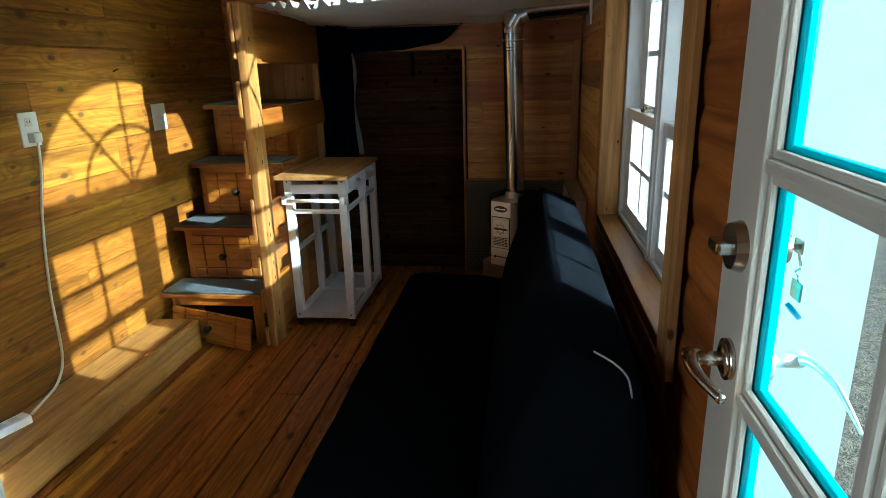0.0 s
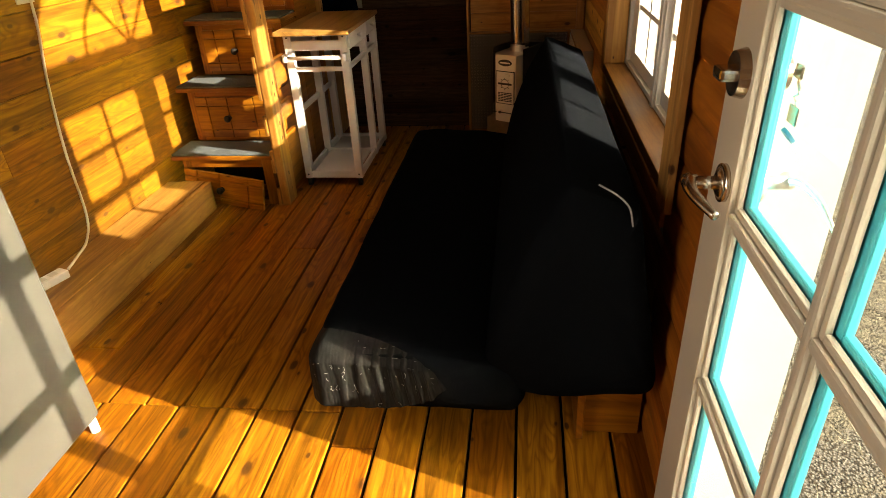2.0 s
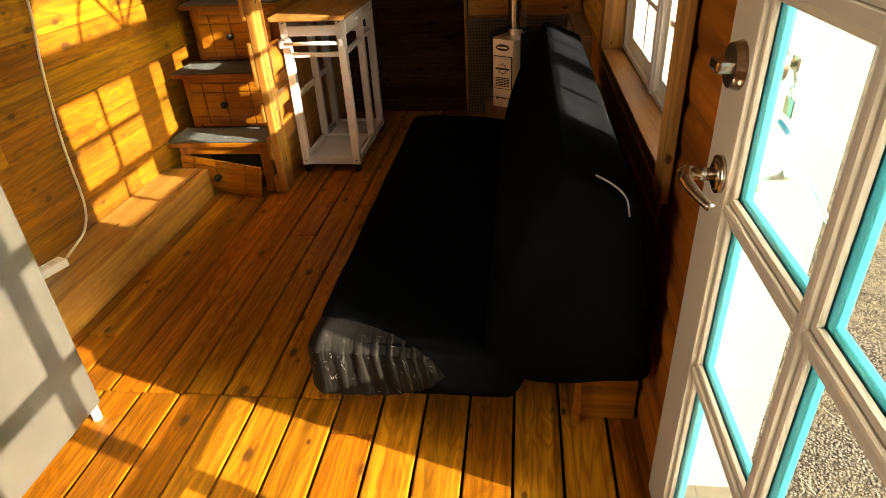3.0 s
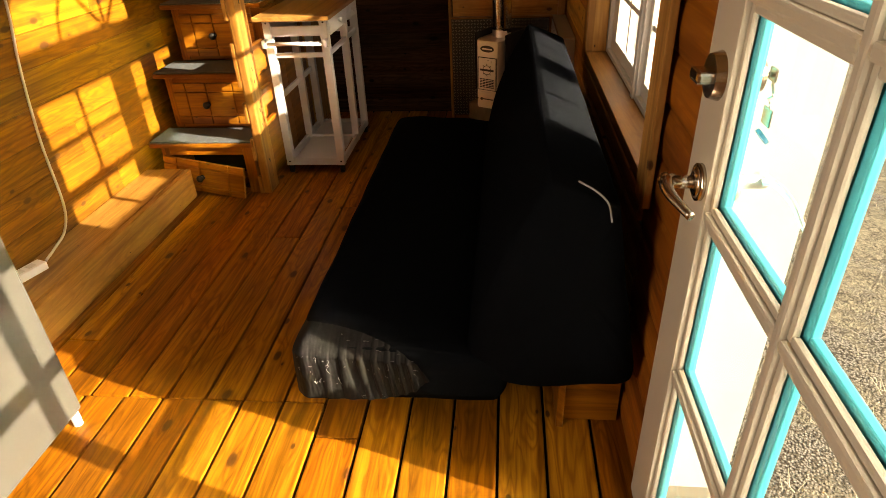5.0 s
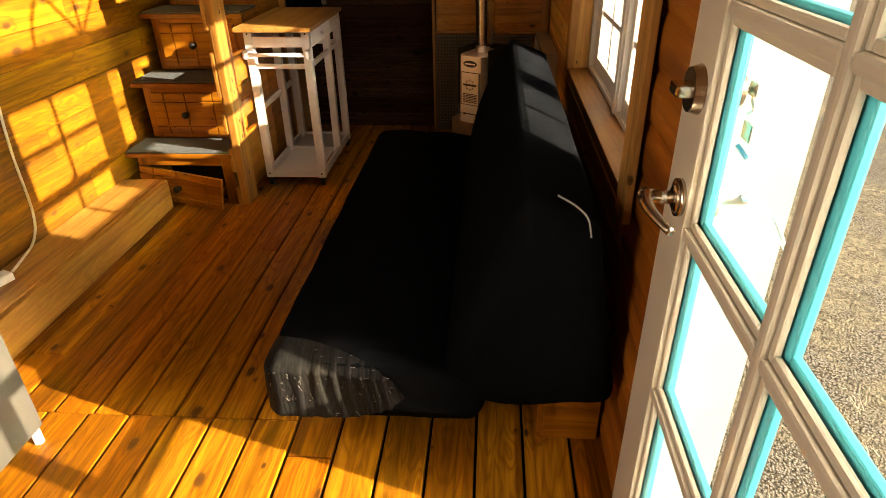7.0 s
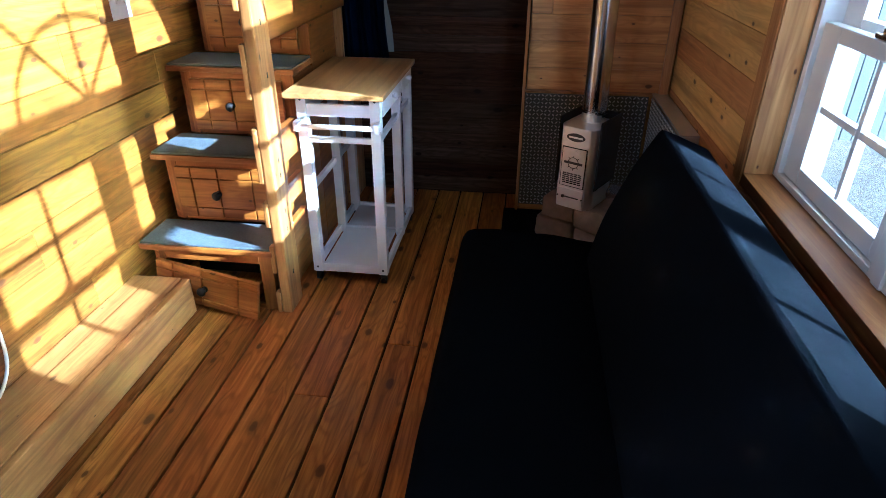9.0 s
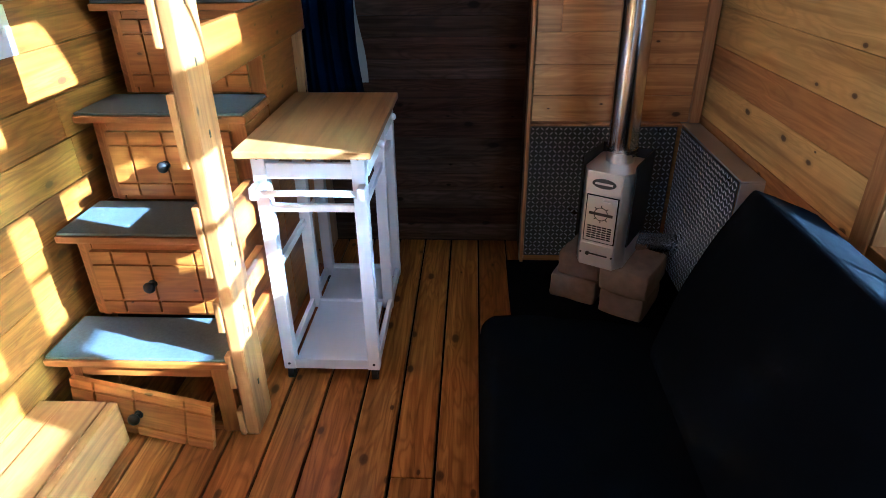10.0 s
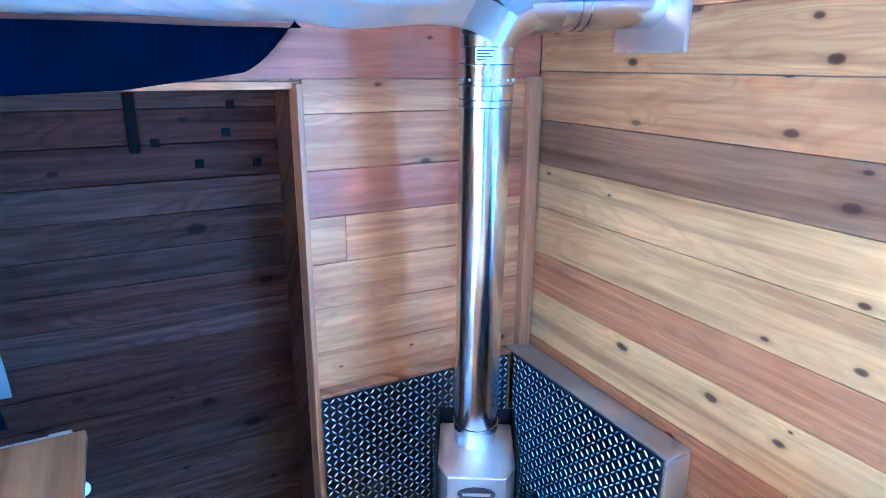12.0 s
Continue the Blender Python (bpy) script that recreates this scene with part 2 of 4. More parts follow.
def rod(bm, a, b, r, seg=16, r2=None, cap=True):
    a, b = Vector(a), Vector(b)
    d = b - a
    q = d.to_track_quat("Z", "Y").to_matrix().to_4x4()
    m = Matrix.Translation((a + b) / 2) @ q
    bmesh.ops.create_cone(bm, cap_ends=cap, segments=seg, radius1=r, radius2=r if r2 is None else r2, depth=d.length, matrix=m)
    return bm


def ball(bm, c, r, sx=1, sy=1, sz=1, seg=14):
    bmesh.ops.create_uvsphere(bm, u_segments=seg, v_segments=seg // 2 + 2, radius=r, matrix=Matrix.Translation(c) @ Matrix.Diagonal((sx, sy, sz, 1)))
    return bm


def tube(bm, pts, r, seg=10, cap=True):
    """A round tube along a line of points; r is one radius or a list."""
    pts = [Vector(p) for p in pts]
    rings = []
    up = Vector((0.13, 0.21, 1)).normalized()
    for i, p in enumerate(pts):
        d = (pts[min(i + 1, len(pts) - 1)] - pts[max(i - 1, 0)]).normalized()
        s = d.cross(up)
        if s.length < 0.2:
            s = d.cross(Vector((1, 0, 0)))
        s.normalize()
        t = s.cross(d)
        rr = r[i] if isinstance(r, (list, tuple)) else r
        rings.append([bm.verts.new(p + rr * (math.cos(k * math.tau / seg) * s + math.sin(k * math.tau / seg) * t)) for k in range(seg)])
    for a, b in zip(rings, rings[1:]):
        for k in range(seg):
            bm.faces.new((a[k], a[(k + 1) % seg], b[(k + 1) % seg], b[k]))
    if cap:
        bm.faces.new(rings[0][::-1])
        bm.faces.new(rings[-1])
    return bm


def smooth_line(pts, n=8):
    """Points along a curve through pts."""
    P = [Vector(p) for p in pts]
    P = [2 * P[0] - P[1]] + P + [2 * P[-1] - P[-2]]
    out = []
    for i in range(1, len(P) - 2):
        for k in range(n):
            t = k / n
            a, b, c, d = P[i - 1:i + 3]
            out.append(0.5 * (2 * b + (c - a) * t + (2 * a - 5 * b + 4 * c - d) * t * t + (3 * b - a - 3 * c + d) * t ** 3))
    return out + [P[-2]]


def grid(bm, f, nu, nv, wrap=False):
    vs = [[bm.verts.new(f(i / nu, j / nv)) for j in range(nv + 1)] for i in range(nu + 1)]
    for i in range(nu):
        for j in range(nv):
            bm.faces.new((vs[i][j], vs[i + 1][j], vs[i + 1][j + 1], vs[i][j + 1]))
    return bm


def part(name, bm, material, parent=None, label="", smooth=False, at=None):
    me = bpy.data.meshes.new(name)
    bmesh.ops.recalc_face_normals(bm, faces=bm.faces)
    for f in bm.faces:
        f.smooth = smooth
    bm.to_mesh(me)
    bm.free()
    me.materials.append(material)
    ob = new(name, me)
    if parent is not None:
        ob.parent = parent
    if at is not None:
        ob.matrix_basis = at
    if label:
        ob["label"] = label
    return ob


def box(name, c, material, parent=None, bevel=0.003, label="", m=None):
    return part(name, slab(bmesh.new(), *c, bevel=bevel, m=m), material, parent, label)


def thing(name, label, category, group="", at=None):
    e = new(name)
    if at is not None:
        e.matrix_basis = at
    return tagged(e, label, category, group)


def setting(ob, label, category):
    return tagged(ob, label, category, kind="structure")

# ---- the house: plan ----
XL, XR, XO = -1.785, 0.52, 0.74          # left wall face, right wall face, outer face
YN, YB, YF = -1.30, 5.39, 5.60           # near end, back wall face, dark wall face
ZC = 2.75                               # main ceiling
DOOR = (1.44, 2.40, 0.0, 2.06)          # y from, y to, z from, z to
WIN = (2.72, 4.12, 0.735, 1.715)
WIN2 = (0.10, 1.50, 0.85, 1.95)            # second window, in the left wall by the entrance
ARCH_Y, ARCH_Z, ARCH_W, ARCH_H = 3.435, 1.79, 0.665, 0.575

floor = setting(box("floor", (XL - 0.1, YN - 0.2, -0.16, XO, YF + 0.2, -0.024), DARK, bevel=0), "floor of amber pine boards with dark gaps between", "floor")
wl = bmesh.new()
for c in ((YN - 0.2, WIN2[0], -0.16, ZC + 0.1), (WIN2[1], YF + 0.2, -0.16, ZC + 0.1), (WIN2[0], WIN2[1], -0.16, WIN2[2]), (WIN2[0], WIN2[1], WIN2[3], ZC + 0.1)):
    slab(wl, XL - 0.2, c[0], c[2], XL - 0.018, c[1], c[3])
wall_left = setting(part("wall_left", wl, TRIM_Y), "wall of horizontal knotty pine boards", "wall")
wall_near = setting(box("wall_near", (XL - 0.018, YN - 0.2, -0.16, XO, YN - 0.02, ZC + 0.1), END_WOOD, bevel=0), "plain pine end wall", "wall")
wall_dark = setting(box("wall_dark", (XL - 0.018, YF + 0.02, -0.16, XO, YF + 0.2, ZC + 0.1), DARK, bevel=0), "dark brown plank wall beyond the opening", "wall")


def wall_with_holes():
    """The right wall's core: solid pieces round the door, the window and its arched top."""
    bm = bmesh.new()
    x0, x1 = XR + 0.02, XO
    for y0, y1, z0, z1 in ((YN - 0.02, DOOR[0], -0.16, ZC + 0.1), (DOOR[0], DOOR[1], DOOR[3], ZC + 0.1), (DOOR[0], DOOR[1], -0.16, 0.0),
                           (DOOR[1], WIN[0], -0.16, ZC + 0.1), (WIN[0], WIN[1], -0.16, WIN[2]), (WIN[1], YF + 0.02, -0.16, ZC + 0.1),
                           (WIN[0], WIN[1], WIN[3], ARCH_Z)):
        slab(bm, x0, y0, z0, x1, y1, z1)
    n = 28
    ys = [WIN[0]] + [ARCH_Y - ARCH_W * math.cos(math.pi * i / n) for i in range(n + 1)] + [WIN[1]]
    zs = [ARCH_Z] + [ARCH_Z + ARCH_H * math.sin(math.pi * i / n) for i in range(n + 1)] + [ARCH_Z]
    for i in range(len(ys) - 1):
        if ys[i + 1] - ys[i] < 1e-5:
            continue
        v = [bm.verts.new(c) for c in [(x, *q) for x in (x0, x1) for q in ((ys[i], zs[i]), (ys[i + 1], zs[i + 1]), (ys[i + 1], ZC + 0.1), (ys[i], ZC + 0.1))]]
        for q in ((0, 1, 2, 3), (7, 6, 5, 4), (0, 4, 5, 1), (2, 6, 7, 3)):
            bm.faces.new([v[k] for k in q])
    return part("wall_right", bm, REVEAL)


wall_right = setting(wall_with_holes(), "house wall with grey painted reveals and pine boards inside", "wall")

bmb = bmesh.new()
slab(bmb, -0.20, YB + 0.02, -0.02, XR + 0.02, YF + 0.02, ZC)
slab(bmb, XL - 0.018, YB + 0.02, 1.535, -0.20, YF + 0.02, ZC)
slab(bmb, XL - 0.018, YB + 0.02, -0.02, -1.20, YF + 0.02, 1.535)
wall_back = setting(part("wall_back", bmb, TRIM), "pine partition with a doorway to the dark plank wall", "wall")
ceiling = setting(box("ceiling", (XL - 0.2, YN - 0.2, ZC, XO, YF + 0.2, ZC + 0.12), LOFT_WOOD, bevel=0), "pine board ceiling", "ceiling")

# ---- outdoors ----
bmg = bmesh.new()
grid(bmg, lambda u, v: Vector((-60 + 120 * u, -60 + 120 * v, -0.62)), 60, 60)
for v in bmg.verts:
    r = max(0.0, (v.co.xy - Vector((0, 3))).length - 6)
    v.co.z += 0.06 * noise.noise(v.co * 0.4) * min(1, r / 4 + 0.3)
for v in bmg.verts:
    if abs(v.co.x) > 59 or abs(v.co.y) > 59:
        v.co.xy *= 30


def ground_material():
    m, nt, p = mat("gravel_and_dry_grass")
    tc = nt.nodes.new("ShaderNodeTexCoord")
    g = node(nt, "TexVoronoi", Scale=85.0)
    n1 = node(nt, "TexNoise", Scale=1.5, Detail=7.0, Roughness=0.7)
    n2 = node(nt, "TexNoise", Scale=17.0, Detail=7.0, Roughness=0.75, Distortion=2.0)
    for n in (g, n1, n2):
        nt.links.new(tc.outputs["Object"], n.inputs["Vector"])
    stones = ramp(nt, g.outputs["Distance"], [(0.0, (0.27, 0.255, 0.225)), (0.42, (0.18, 0.166, 0.142)), (0.66, (0.045, 0.036, 0.024))])
    straw = ramp(nt, n2.outputs[0], [(0.36, (0.03, 0.024, 0.015)), (0.50, (0.15, 0.132, 0.092)), (0.66, (0.30, 0.268, 0.19))])
    mask = ramp(nt, n1.outputs[0], [(0.44, (0, 0, 0)), (0.54, (1, 1, 1))])
    nt.links.new(mix(nt, stones, straw, mask), p.inputs["Base Color"])
    p.inputs["Roughness"].default_value = 0.95
    bump(nt, p, maths(nt, "ADD", g.outputs["Distance"], n2.outputs[0]), 0.8, 0.02)
    return m


def pale_fence():
    """A fence of upright boards on two rails, some way off behind the window."""
    f = thing("board_fence", "pale weathered fence of upright boards on gravel", "fence")
    paint = plain("weathered_fence_paint", (0.15, 0.155, 0.145), 0.8, vary=0.25, scale=3.0, bumps=0.3, bump_scale=30, stretch=(12, 12, 1))
    rail_wood = plain("grey_fence_rail", (0.22, 0.21, 0.19), 0.85, vary=0.2, bumps=0.3)
    fr = random.Random(21)
    for k in range(24):
        x = 0.95 + k * 0.125
        top = 2.05 + fr.uniform(-0.015, 0.015)
        box("board", (x, 9.0 + fr.uniform(0, 0.006), -0.66, x + 0.114, 9.022, top), paint, f, 0.003)
    for z in (-0.1, 0.9, 1.8):
        box("rail", (0.95, 9.0225, z, 3.95, 9.07, z + 0.09), rail_wood, f, 0.004)
    for x in (0.96, 2.4, 3.84):
        box("post", (x, 9.0705, -0.75, x + 0.09, 9.16, 2.0), rail_wood, f, 0.004)


pale_fence()
ground = setting(part("ground", bmg, ground_material()), "pale gravel ground with dry grass", "ground")


bmt = bmesh.new()
tuft = random.Random(4)
for k in range(700):
    cx, cy = 0.95 + 4.2 * tuft.random() ** 1.4, 1.2 + 5.5 * tuft.random()
    if noise.noise(Vector((cx * 0.9, cy * 0.9, 3.1))) < -0.05:
        continue
    for j in range(9):
        a, ln = tuft.uniform(0, math.tau), tuft.uniform(0.04, 0.13)
        bx, by = cx + tuft.gauss(0, 0.03), cy + tuft.gauss(0, 0.03)
        d = Vector((math.cos(a), math.sin(a), 0))
        s = Vector((-d.y, d.x, 0)) * 0.0032
        base, tip = Vector((bx, by, -0.635)), Vector((bx, by, -0.62)) + d * ln + Vector((0, 0, tuft.uniform(0.004, 0.04)))
        bmt.faces.new([bmt.verts.new(q) for q in (base - s, base + s, tip)])
STRAW = plain("dry_straw", (0.40, 0.36, 0.26), 0.9, vary=0.4, scale=3, bumps=0.0)
tagged(part("dry_grass", bmt, STRAW), "dry yellow grass blades on gravel", "grass", kind="stuff")


def boards(name, rows, intervals, face, axis, material, parent, depth=0.02, gap=0.003, seed=1, ease=0.004):
    """Horizontal boards in rows; axis: the way they run; face: the plane they stand proud to."""
    rnd = random.Random(seed)
    for k, (z0, z1) in enumerate(rows):
        stuff = material[k % len(material)] if isinstance(material, list) else material
        for a, b in intervals(z0, z1):
            cuts = [a]
            while b - cuts[-1] > 3.0:
                cuts.append(cuts[-1] + rnd.uniform(1.9, 3.4))
            cuts.append(b)
            for s, e in zip(cuts, cuts[1:]):
                bm = bmesh.new()
                if axis == "y":
                    lo, hi = (face - depth, face) if face < 0 else (face, face + depth)
                    slab(bm, lo, s + gap / 3, z0 + gap / 2, hi, e - gap / 3, z1 - gap / 2, ease)
                else:
                    slab(bm, s + gap / 3, face, z0 + gap / 2, e - gap / 3, face + depth, z1 - gap / 2, ease)
                part("board", bm, stuff, parent)


def rows_from(z, widths):
    out, i = [], 0
    while z < ZC - 0.02:
        w = widths[i % len(widths)]
        out.append((z, min(z + w, ZC)))
        z += w
        i += 1
    return out

# ---- window ----
def double_hung(y0, y1, parent, far=0.042):
    """One hung window: outer frame, lower sash inside, upper sash outside, four panes in each."""
    zb, zm, zt = WIN[2] + 0.02, 1.21, WIN[3] - 0.01
    fr = bmesh.new()
    for c in ((y0, y0 + 0.028, zb, zt), (y1 - 0.028, y1, zb, zt), (y0 + 0.028, y1 - 0.028, zt - 0.03, zt), (y0 + 0.028, y1 - 0.028, zb, zb + 0.02)):
        slab(fr, 0.590, c[0], c[2], 0.70, c[1], c[3], 0.003)
    part("window_frame", fr, WHITE, parent)
    for x, z0, z1 in ((0.604, zb + 0.022, zm + 0.015), (0.648, zm - 0.015, zt - 0.032)):
        a, b = y0 + 0.03, y1 - 0.03
        bm = bmesh.new()
        w, d = 0.042, 0.036
        slab(bm, x, a, z0, x + d, a + w, z1, 0.004)
        slab(bm, x, b - far, z0, x + d, b, z1, 0.004)
        slab(bm, x, a + w, z0, x + d, b - far, z0 + w + 0.01, 0.004)
        slab(bm, x, a + w, z1 - w, x + d, b - far, z1, 0.004)
        sash = part("sash", bm, WHITE, parent)
        ga, gb, za, zc = a + w, b - far, z0 + w + 0.01, z1 - w
        ym, zmid = (ga + gb) / 2, (za + zc) / 2
        box("muntin", (x + 0.006, ym - 0.010, za, x + 0.030, ym + 0.010, zc), WHITE, sash, 0.003)
        for p, q in ((ga, ym - 0.010), (ym + 0.010, gb)):
            box("muntin", (x + 0.006, p, zmid - 0.010, x + 0.030, q, zmid + 0.010), WHITE, sash, 0.003)
            for r, s in ((za, zmid - 0.010), (zmid + 0.010, zc)):
                g = box("pane", (x + 0.016, p, r, x + 0.019, q, s), GLASS, sash, 0)
                g.visible_shadow = False
    lk = bmesh.new()
    slab(lk, 0.606, (y0 + y1) / 2 - 0.03, zm + 0.016, 0.642, (y0 + y1) / 2 + 0.03, zm + 0.028, 0.004)
    rod(lk, (0.622, (y0 + y1) / 2, zm + 0.026), (0.622, (y0 + y1) / 2, zm + 0.04), 0.012)
    part("sash_lock", lk, NICKEL, parent)


window_1 = setting(thing("window_1", "pair of white double-hung windows with divided panes under an arched fanlight", "window"), "pair of white double-hung windows with divided panes under an arched fanlight", "window")
double_hung(WIN[0] + 0.01, 3.415, window_1)
double_hung(3.455, WIN[1] - 0.01, window_1, 0.105)
box("mullion", (0.584, 3.416, WIN[2] + 0.02, 0.70, 3.454, WIN[3] - 0.01), WHITE, window_1, 0.002)
box("window_sill", (0.50, WIN[0] - 0.03, WIN[2] - 0.02, 0.72, WIN[1] + 0.03, WIN[2] + 0.019), CASING_Y, window_1, 0.004)
# fanlight
fan = bmesh.new()
n = 32
ring = []
for rw, rh in ((ARCH_W, ARCH_H), (ARCH_W - 0.035, ARCH_H - 0.035)):
    for x in (0.60, 0.68):
        ring.append([fan.verts.new((x, ARCH_Y - rw * math.cos(math.pi * i / n), ARCH_Z + rh * math.sin(math.pi * i / n))) for i in range(n + 1)])
for a, b in ((0, 1), (1, 3), (3, 2), (2, 0)):
    for i in range(n):
        fan.faces.new((ring[a][i], ring[a][i + 1], ring[b][i + 1], ring[b][i]))
slab(fan, 0.60, ARCH_Y - ARCH_W, ARCH_Z, 0.68, ARCH_Y + ARCH_W, ARCH_Z + 0.03)
fanlight = part("fanlight", fan, WHITE, window_1)
for deg in (48, 90, 132):
    c, s = math.cos(radians(deg)), math.sin(radians(deg))
    R = 1 / math.sqrt((c / (ARCH_W - 0.03)) ** 2 + (s / (ARCH_H - 0.03)) ** 2)
    part("muntin", rod(bmesh.new(), (0.64, ARCH_Y, ARCH_Z + 0.03), (0.64, ARCH_Y + R * c, ARCH_Z + R * s), 0.010, 8), WHITE, fanlight)
part("muntin", tube(bmesh.new(), [(0.64, ARCH_Y - 0.34 * math.cos(math.pi * i / 24), ARCH_Z + 0.02 + 0.30 * math.sin(math.pi * i / 24)) for i in range(25)], 0.010, 8), WHITE, fanlight)
gl = bmesh.new()
for x in (0.628, 0.631):
    gl.faces.new([gl.verts.new((x, ARCH_Y - (ARCH_W - 0.036) * math.cos(math.pi * i / n), ARCH_Z + 0.03 + (ARCH_H - 0.066) * math.sin(math.pi * i / n))) for i in range(n + 1)])
pane = part("pane", gl, GLASS, fanlight)
pane.visible_shadow = False
# pine casing round the window
casing = setting(thing("trim_1", "pine casing boards round the window", "trim"), "pine casing boards round the window", "trim")
box("casing_board", (0.478, WIN[0] - 0.10, WIN[2] - 0.005, 0.497, WIN[0] - 0.002, 1.80), CASING, casing, 0.004)
box("casing_board", (0.496, WIN[1] + 0.002, WIN[2] - 0.02, 0.519, WIN[1] + 0.075, 1.80), CASING, casing, 0.004)
box("casing_board", (0.496, WIN[0], WIN[2] - 0.09, 0.519, WIN[1], WIN[2] - 0.022), CASING_Y, casing, 0.004)
box("jamb_board", (0.50, WIN[0] - 0.001, WIN[2] + 0.02, 0.588, WIN[0] + 0.009, WIN[3]), CASING, casing, 0.002)
box("jamb_board", (0.50, WIN[1] - 0.009, WIN[2] + 0.02, 0.588, WIN[1] + 0.001, WIN[3]), CASING, casing, 0.002)

# plain window by the entrance, opposite the glazed door
window_2 = setting(thing("window_2", "plain white window beside the entrance", "window"), "plain white window beside the entrance", "window")
for c in ((WIN2[0], WIN2[2], WIN2[0] + 0.05, WIN2[3]), (WIN2[1] - 0.05, WIN2[2], WIN2[1], WIN2[3]), (WIN2[0] + 0.05, WIN2[2], WIN2[1] - 0.05, WIN2[2] + 0.05), (WIN2[0] + 0.05, WIN2[3] - 0.05, WIN2[1] - 0.05, WIN2[3])):
    box("window_frame", (XL - 0.14, c[0], c[1], XL - 0.06, c[2], c[3]), WHITE, window_2, 0.003)
pane2 = box("pane", (XL - 0.102, WIN2[0] + 0.05, WIN2[2] + 0.05, XL - 0.098, WIN2[1] - 0.05, WIN2[3] - 0.05), GLASS, window_2, 0)
pane2.visible_shadow = False

# ---- glazed door ----
door_1 = setting(thing("door_1", "off-white glazed door with ten panes and turquoise outside trim", "door"), "off-white glazed door with ten panes and turquoise outside trim", "door")
X0, X1 = 0.497, 0.540
D0, D1 = DOOR[0] + 0.012, DOOR[1] - 0.012
ROWS_Z = [0.13, 0.532, 0.900, 1.268, 1.636, 1.93]
GY0, GY1, GYM = 1.605, 2.264, 1.925
db = bmesh.new()
slab(db, X0, GY1, 0.012, X1, D1, 2.045, 0.003)
slab(db, X0, D0, 0.012, X1, GY0, 2.045, 0.003)
slab(db, X0, GY0, 0.012, X1, GY1, ROWS_Z[0], 0.003)
slab(db, X0, GY0, ROWS_Z[-1], X1, GY1, 2.045, 0.003)
part("door_leaf", db, DOOR_PAINT, door_1)
MW = 0.0105
box("muntin", (X0 + 0.001, GYM - MW, ROWS_Z[0], X1 - 0.001, GYM + MW, ROWS_Z[-1]), DOOR_PAINT, door_1, 0.006)
for z in ROWS_Z[1:-1]:
    for a, b in ((GY0, GYM - MW), (GYM + MW, GY1)):
        box("muntin", (X0 + 0.002, a, z - MW, X1 - 0.002, b, z + MW), DOOR_PAINT, door_1, 0.006)
for i in range(5):
    za, zb = ROWS_Z[i] + (MW if i else 0), ROWS_Z[i + 1] - (MW if i < 4 else 0)
    for a, b in ((GY0, GYM - MW), (GYM + MW, GY1)):
        g = box("pane", (0.518, a, za, 0.521, b, zb), GLASS, door_1, 0)
        g.visible_shadow = False
        inner = bmesh.new()
        for c in ((a, a + 0.013, za, zb), (b - 0.013, b, za, zb), (a + 0.013, b - 0.013, za, za + 0.014), (a + 0.013, b - 0.013, zb - 0.014, zb)):
            slab(inner, 0.5065, c[0], c[2], 0.517, c[1], c[3], 0.004)
        part("glazing_bead", inner, DOOR_PAINT, door_1)
        outer = bmesh.new()
        for c in ((a, a + 0.019, za, zb), (b - 0.024, b, za, zb), (a + 0.019, b - 0.024, za, za + 0.021), (a + 0.019, b - 0.024, zb - 0.019, zb)):
            slab(outer, 0.522, c[0], c[2], 0.536, c[1], c[3], 0.003)
        part("outer_bead", outer, TURQ, door_1, "turquoise painted glazing bead")
skin = bmesh.new()
slab(skin, X1 + 0.001, GY1 + 0.001, 0.014, X1 + 0.007, D1 - 0.002, 2.04)
slab(skin, X1 + 0.001, D0 + 0.002, 0.014, X1 + 0.007, GY0 - 0.001, 2.04)
part("outer_face", skin, TURQ, door_1, "turquoise painted outside face")


def lever_set(x, sgn, parent, reach=1.0):
    """A lever handle on its round rose; sgn: which way it stands off the door."""
    bm = bmesh.new()
    y, z = 2.305, 0.948
    rod(bm, (x, y, z), (x + sgn * 0.008, y, z), 0.034, 28)
    rod(bm, (x + sgn * 0.008, y, z), (x + sgn * 0.014, y, z), 0.031, 28, 0.020)
    rod(bm, (x + sgn * 0.012, y, z), (x + sgn * 0.052, y, z), 0.012, 18)
    ball(bm, (x + sgn * 0.056, y + 0.008, z), 0.017, 1, 1.1, 0.9)
    line = smooth_line([(x + sgn * 0.058, y + 0.005, z), (x + sgn * 0.066, y - 0.030 * reach, z + 0.004), (x + sgn * 0.062, y - 0.065 * reach, z), (x + sgn * 0.042, y - 0.112 * reach, z - 0.012 * reach ** 3)])
    if reach > 1.05:
        line = smooth_line([(x + 0.050, y + 0.004, z), (x + 0.066, y - 0.022, z + 0.008), (x + 0.080, y - 0.070, z - 0.004), (x + 0.088, y - 0.112, z - 0.030), (x + 0.092, y - 0.132, z - 0.046)])
    tube(bm, line, [(0.0135 if reach < 1.05 else 0.0090) - (0.006 if reach < 1.05 else 0.0068) * i / (len(line) - 1) for i in range(len(line))], 12)
    return part("door_handle", bm, NICKEL if reach < 1.05 else STEEL, parent, "satin nickel lever handle", smooth=True)


lever_set(X0, -1, door_1)
lever_set(X1 + 0.008, 1, door_1, 1.2)
bolt = bmesh.new()
rod(bolt, (X0, 2.315, 1.135), (X0 - 0.016, 2.315, 1.135), 0.041, 32, 0.036)
slab(bolt, X0 - 0.042, 2.290, 1.126, X0 - 0.014, 2.340, 1.146, 0.006)
